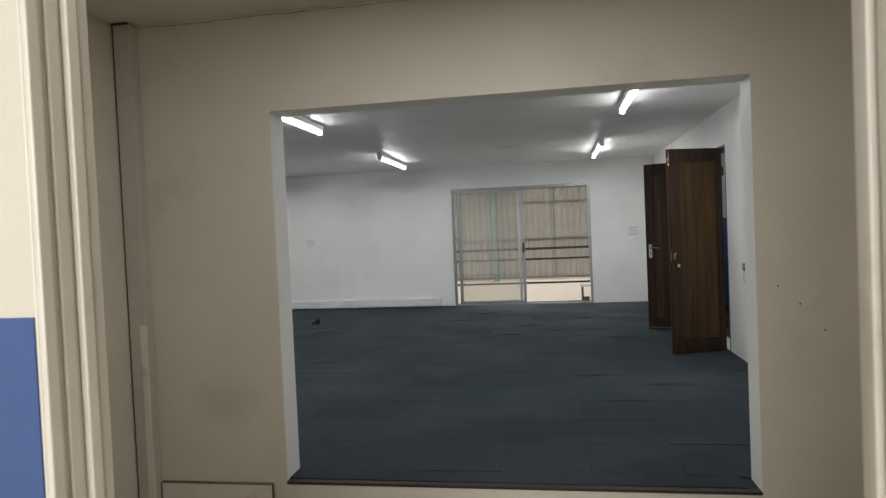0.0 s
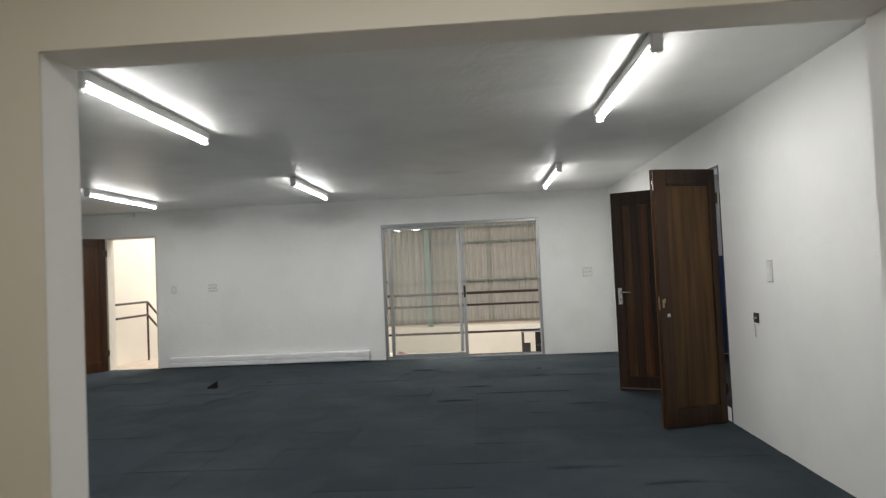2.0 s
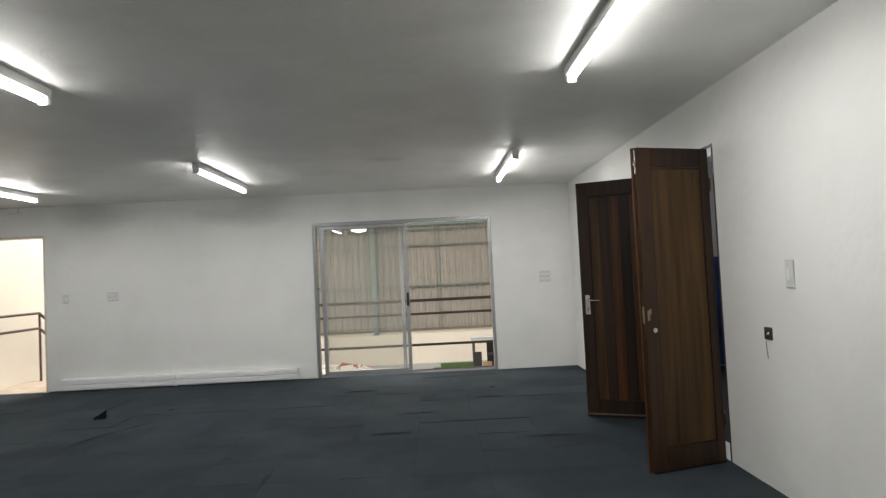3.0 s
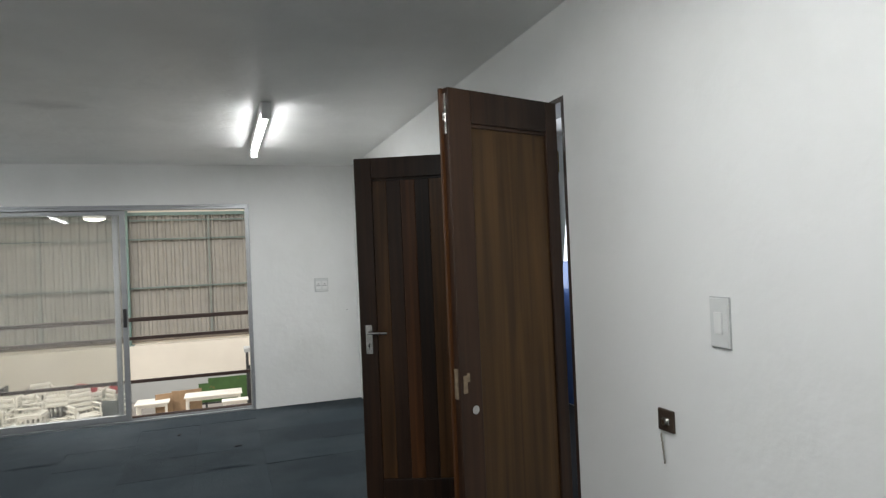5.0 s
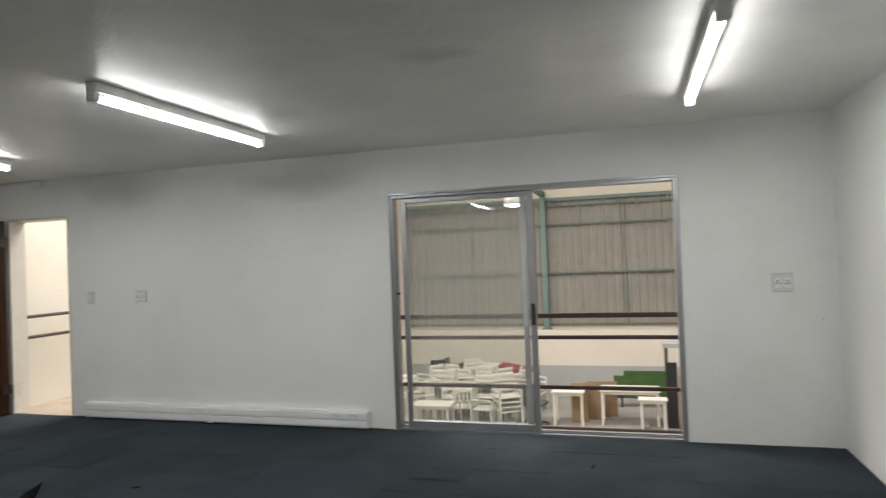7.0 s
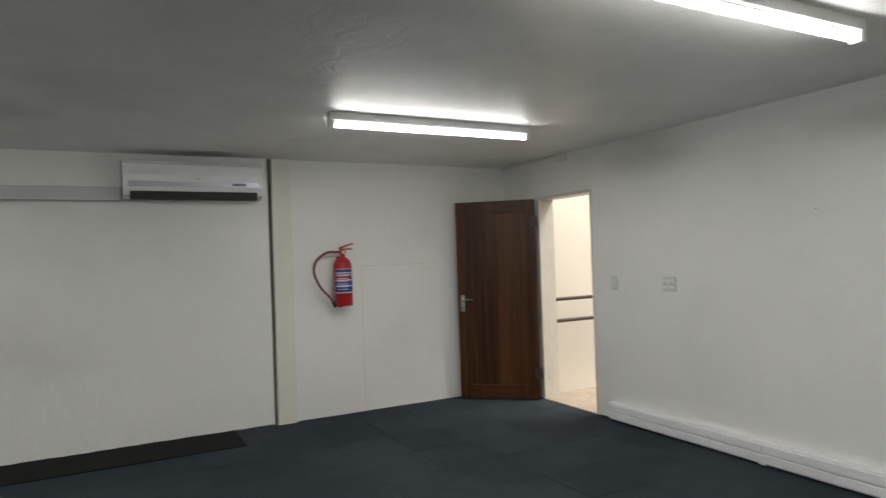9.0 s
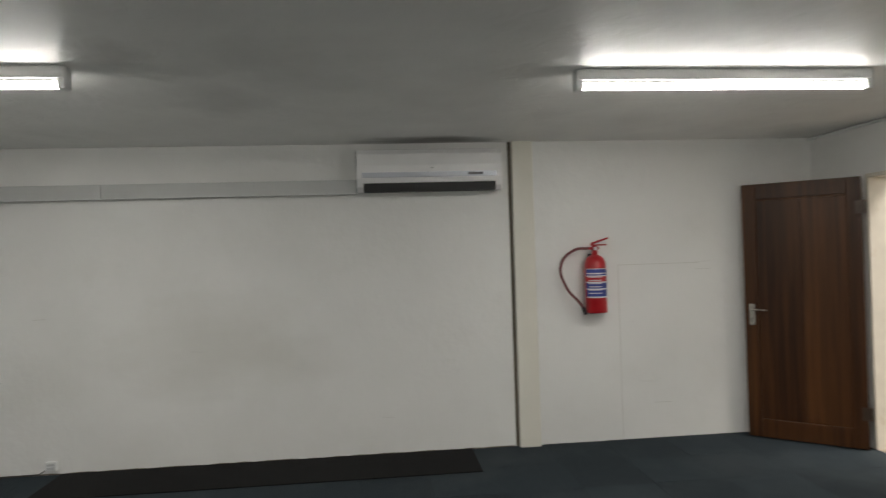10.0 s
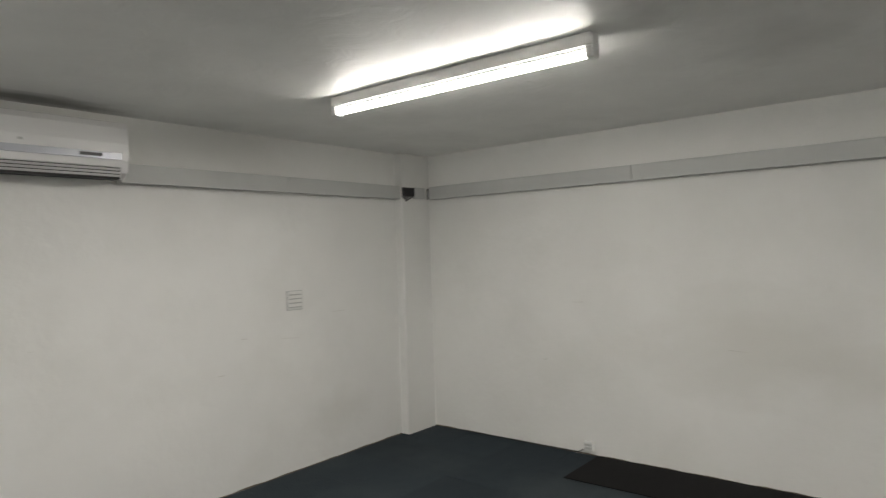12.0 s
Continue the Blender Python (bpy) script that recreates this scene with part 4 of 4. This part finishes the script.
for y0, y1 in ((WB - 0.2, 1.2), (3.4, 6.4), (8.9, WY + 0.3)):
    v = [bm.verts.new(c) for c in ((WX0 - 0.2, y0, roof_z(y0)), (WX1 + 0.2, y0, roof_z(y0)), (WX1 + 0.2, y1, roof_z(y1)), (WX0 - 0.2, y1, roof_z(y1)))]
    u = [bm.verts.new((a.co.x, a.co.y, a.co.z + 0.05)) for a in v]
    bm.faces.new(v)
    bm.faces.new(u[::-1])
    for i in range(4):
        bm.faces.new((v[i], v[(i + 1) % 4], u[(i + 1) % 4], u[i]))
structure("warehouse_roof", bm, ROOF, "pale sheeted warehouse roof with a skylight strip", "roof")
# corrugated sheeting on the far wall
bm = bmesh.new()
P, xs, x = 0.22, [], WX0
while x < WX1:
    xs += [(x, 0.0), (x + 0.10, 0.0), (x + 0.135, 0.038), (x + 0.185, 0.038)]
    x += P
lo = [bm.verts.new((a, WY - b, -0.54)) for a, b in xs]
hi = [bm.verts.new((a, WY - b, 3.05)) for a, b in xs]
for i in range(len(xs) - 1):
    bm.faces.new((lo[i], lo[i + 1], hi[i + 1], hi[i]))
structure("sheeting", bm, SHEET, "ribbed beige steel sheeting of the warehouse", "cladding")
structure("sheeting_backing", boxes((WX0, WY + 0.03, -0.55, WX1, WY + 0.1, 3.05)), SHEET, "ribbed steel sheeting", "cladding")


structure("sheeting_flashing", boxes((WX0, WY - 0.06, -0.575, WX1, WY - 0.041, -0.50), (WX0, WY - 0.06, -0.58, WX1, WY, -0.575)), DARKGREY_BROWN, "dark folded steel flashing under the sheeting", "flashing")
structure("eave_wall", boxes((WX0, WY, 3.05, WX1, WY + 0.2, 4.3)), PALE, "cream panel above the sheeting", "wall")


GIRT = material("grey_teal_steel_paint", (0.15, 0.19, 0.175), 0.5, vary=0.1, scale=5)


def girt(z, hgt, mat):
    t = thing("girt", "teal painted steel girt across the sheeting", "steel beam", "girts")
    part("web", boxes((WX0, WY - 0.13, z, WX1, WY - 0.045, z + 0.012)), mat, t)
    part("flange", boxes((WX0, WY - 0.14, z - hgt, WX1, WY - 0.13, z + 0.012)), mat, t)


for z, hgt in ((0.96, 0.03), (2.34, 0.03), (2.88, 0.03), (3.09, 0.08)):
    girt(z, hgt, TEAL if z > 3 else GIRT)
for x in (-0.37, 5.6):
    t = thing("steel_column", "teal painted steel column on the masonry wall", "column", "steel columns")
    part("flange", boxes((x - 0.07, WY - 0.32, -0.63, x + 0.07, WY - 0.305, 3.3)), TEAL, t)
    part("flange", boxes((x - 0.07, WY - 0.16, -0.63, x + 0.07, WY - 0.145, 3.3)), TEAL, t)
    part("web", boxes((x - 0.006, WY - 0.305, -0.63, x + 0.006, WY - 0.16, 3.3)), TEAL, t)
    part("base_plate", boxes((x - 0.14, WY - 0.38, -0.645, x + 0.14, WY - 0.10, -0.63)), TEAL, t)
    part("rafter", boxes((x - 0.06, WY - 4.0, 3.15, x + 0.06, WY - 0.145, 3.28)), TEAL, t)
SAG_ROW = (-2.53, 1.83, 3.95)
SAG = material("grey_green_steel", (0.20, 0.22, 0.20), 0.5, vary=0.08, scale=5)
for x in SAG_ROW:
    t = thing("sag_rail", "grey-green vertical steel rail on the sheeting", "steel rail", "sag rails")
    part("bar", boxes((x - 0.022, WY - 0.09, -0.5, x + 0.022, WY - 0.05, 3.05)), SAG, t)

t = thing("high_bay_lamp", "white hanging warehouse lamp, lit", "lamp", "", Matrix.Translation((-0.19, 7.4, 2.52)))
structure("roof_purlin", boxes((WX0, 7.36, roof_z(7.4), WX1, 7.44, roof_z(7.4) + 0.12)), TEAL, "teal steel purlin across the skylight", "purlin")
part("shade", lathe([(0.20, 0.0), (0.21, 0.005), (0.17, 0.14), (0.09, 0.26), (0.07, 0.36), (0.03, 0.38)], 20), WHITE_METAL, t)
part("glass", lathe([(0.05, -0.05), (0.14, -0.03), (0.195, -0.002)], 20), BAY, t)
part("rod", tubes(((0, 0, 0.37), (0, 0, roof_z(7.4) - 2.52), 0.012)), DARKGREY, t)


def plastic_chair(m):
    t = thing("plastic_chair", "white plastic armchair among a stacked jumble", "chair", "white plastic chairs", m)
    part("seat", boxes((-0.22, -0.21, 0.40, 0.22, 0.21, 0.43), bevel=0.012), CHAIR_WHITE, t)
    for k in range(5):
        x = -0.17 + 0.085 * k
        part("back_slat", boxes((x - 0.02, 0.20 + 0.02, 0.43, x + 0.02, 0.235 + 0.02, 0.80)), CHAIR_WHITE, t)
    part("back_rim", boxes((-0.23, 0.21, 0.78, 0.23, 0.265, 0.86), bevel=0.018), CHAIR_WHITE, t)
    for s in (-1, 1):
        part("armrest", boxes((s * 0.25 - 0.03, -0.20, 0.62, s * 0.25 + 0.03, 0.24, 0.645), bevel=0.01), CHAIR_WHITE, t)
        part("leg", tubes(((s * 0.25, -0.22, 0.0), (s * 0.235, -0.19, 0.63), 0.02), sides=7), CHAIR_WHITE, t)
        part("leg", tubes(((s * 0.25, 0.25, 0.0), (s * 0.225, 0.22, 0.80), 0.02), sides=7), CHAIR_WHITE, t)
    return t


random.seed(3)
first = plastic_chair(pose(-0.62, 8.15, WF, 0, 0, 30))
spots = [(-1.15, 8.25), (-1.65, 8.35), (-2.15, 8.75), (-0.75, 8.85), (-1.3, 8.9), (-1.8, 9.1), (-2.5, 9.4), (-0.55, 9.5), (-1.1, 9.6), (-1.65, 9.8), (-2.2, 10.1), (-2.9, 9.9), (-0.9, 10.2), (-1.45, 10.4), (-2.7, 8.5), (-3.1, 9.2), (-1.0, 9.2), (-1.55, 9.45), (-2.05, 9.6), (-2.6, 10.3), (-1.9, 10.6), (-0.3, 9.9)]
for x, y in spots:
    yaw = random.uniform(0, 360)
    for k in range(1 if y < 8.6 else 2 + (random.random() < 0.4)):
        copy_thing(first, pose(x, y, WF + 0.11 * k, 0, 0, yaw))
for k in range(3):
    copy_thing(first, pose(-0.62, 8.15, WF + 0.10 * (k + 1), 0, 0, 30))


def table(x0, y0, x1, y1, hgt, label, splay=0.0):
    t = thing("table", label, "table", "white tables", Matrix.Translation((0, 0, WF)))
    part("tabletop", boxes((x0, y0, hgt - 0.03, x1, y1, hgt), bevel=0.006), CHAIR_WHITE, t)
    part("apron", boxes((x0 + 0.08, y0 + 0.06, hgt - 0.10, x1 - 0.08, y0 + 0.085, hgt - 0.03)), CHAIR_WHITE, t)
    for x in (x0 + 0.06, x1 - 0.06):
        for y in (y0 + 0.06, y1 - 0.06):
            part("leg", boxes((x - 0.025, y - 0.025, 0, x + 0.025, y + 0.025, hgt - 0.03), bevel=0.005), CHAIR_WHITE, t)


table(-2.6, 7.55, -1.75, 8.05, 0.60, "low white table beside the chairs")
table(0.25, 8.55, 0.95, 9.15, 0.74, "small white table in the warehouse")
table(1.25, 8.7, 2.50, 9.3, 0.76, "long white table in the warehouse")
table(2.05, 8.35, 2.62, 8.65, 0.66, "narrow white table frame beside the shelf")
for x, y, w, hgt, a in ((0.82, 8.95, 0.34, 0.86, 12), (1.12, 9.25, 0.30, 0.84, -10), (1.35, 9.5, 0.5, 0.80, 5)):
    ob = thing("brown_board_panel", "brown board panel standing on edge", "board", "brown boards", pose(x, y, WF, 0, 0, a))
    part("panel", boxes((-w / 2, -0.015, 0, w / 2, 0.015, hgt), bevel=0.003), CARD, ob)
    part("edge_strip", boxes((-w / 2 - 0.012, -0.018, 0, -w / 2, 0.018, hgt)), CARD, ob)
ob = thing("green_board", "green display board with brown stains, leaning", "board", "", pose(2.15, 10.5, WF + 0.0))
part("panel", boxes((-0.42, -0.02, 0.26, 0.6, 0.02, 0.86), (-0.65, -0.02, 0.26, -0.42, 0.02, 0.74), bevel=0.004), BOARD_GREEN, ob)
part("trestle", boxes((-0.5, -0.05, 0, -0.45, 0.05, 0.26), (0.45, -0.05, 0, 0.5, 0.05, 0.26), (-0.6, -0.05, 0.22, 0.6, 0.05, 0.26)), DARKGREY, ob)


def shelf_unit():
    t = thing("shelving_unit", "dark open shelving unit with boards and boxes", "shelf", "", Matrix.Translation((2.62, 8.75, WF)))
    w, d, hgt = 1.3, 0.45, 1.66
    for x in (0, w - 0.05):
        for y in (0, d - 0.05):
            part("upright", boxes((x, y, 0, x + 0.05, y + 0.05, hgt)), DARKGREY, t)
    part("shelf_top", boxes((-0.04, -0.02, hgt, w + 0.02, d, hgt + 0.09), bevel=0.004), GREYWALL, t)
    for z in (0.12, 0.48, 0.86, 1.25):
        part("shelf", boxes((0.42, 0.0, z, w, d, z + 0.03)), DARKGREY, t)
    part("black_door", boxes((0.0, -0.03, 0.0, 0.22, 0.0, 1.36)), BLACK, t, "black panel leaning in front")
    part("back", boxes((0.40, d - 0.02, 0.05, w, d, hgt)), BLACK, t)


shelf_unit()
ob = thing("cardboard_roll", "brown cardboard sheet beside the shelf", "cardboard", "", pose(2.98, 8.66, WF, 0, 0, 4))
part("sheet", boxes((-0.12, -0.02, 0, 0.12, 0.02, 1.1), bevel=0.003), CARD, ob)

ob = thing("red_panel", "red plastic panel lying across the furniture", "panel", "", pose(-1.2, 10.7, WF + 0.80, 0, 10, 0))
part("panel", boxes((-0.1, -0.25, 0, 0.85, 0.25, 0.16), bevel=0.02), REDCLOTH, ob)
ob = thing("white_crate", "white box unit behind the chairs", "box", "", pose(-1.6, 11.0, WF))
part("body", boxes((-0.25, -0.25, 0, 0.2, 0.25, 0.86), bevel=0.01), CHAIR_WHITE, ob)
part("lid", boxes((-0.27, -0.27, 0.86, 0.22, 0.27, 0.90), bevel=0.01), CHAIR_WHITE, ob)
ob = thing("support_box", "grey crate holding up the red panel", "box", "", pose(-0.65, 10.7, WF))
part("body", boxes((-0.35, -0.2, 0, 0.35, 0.2, 0.58), bevel=0.01), GREYWALL, ob)
part("lid", boxes((-0.37, -0.22, 0.58, 0.37, 0.22, 0.63), bevel=0.01), GREYWALL, ob)


def office_chair(m, mat, label):
    t = thing("office_chair", label, "chair", "office chairs", m)
    part("seat", boxes((-0.24, -0.23, 0.44, 0.24, 0.23, 0.52), bevel=0.03), mat, t)
    part("backrest", boxes((-0.21, 0.22, 0.52, 0.21, 0.27, 0.94), bevel=0.024), mat, t)
    part("column", tubes(((0, 0, 0.10), (0, 0, 0.44), 0.03)), DARKGREY, t)
    part("back_bar", boxes((-0.03, 0.20, 0.40, 0.03, 0.225, 0.80)), DARKGREY, t)
    for k in range(5):
        a = 2 * math.pi * k / 5
        f = part("foot", tubes(((0, 0, 0.10), (0.28 * math.cos(a), 0.28 * math.sin(a), 0.06), 0.02), sides=6), DARKGREY, t)
        part("castor", tubes(((0.28 * math.cos(a) - 0.012, 0.28 * math.sin(a), 0.03), (0.28 * math.cos(a) + 0.012, 0.28 * math.sin(a), 0.03), 0.03), sides=10), BLACK, f)
    return t


oc = office_chair(pose(-3.05, 11.1, WF, 0, 0, 20), BLACK, "black office chair behind the white chairs")
for x, y, a in ((-2.55, 11.0, 200), (-2.15, 11.3, 170), (-2.75, 11.7, 90)):
    copy_thing(oc, pose(x, y, WF, 0, 0, a))
office_chair(pose(-0.12, 8.55, WF - 0.0, 0, 0, 160), GREYFAB, "grey upholstered office chair in the warehouse")
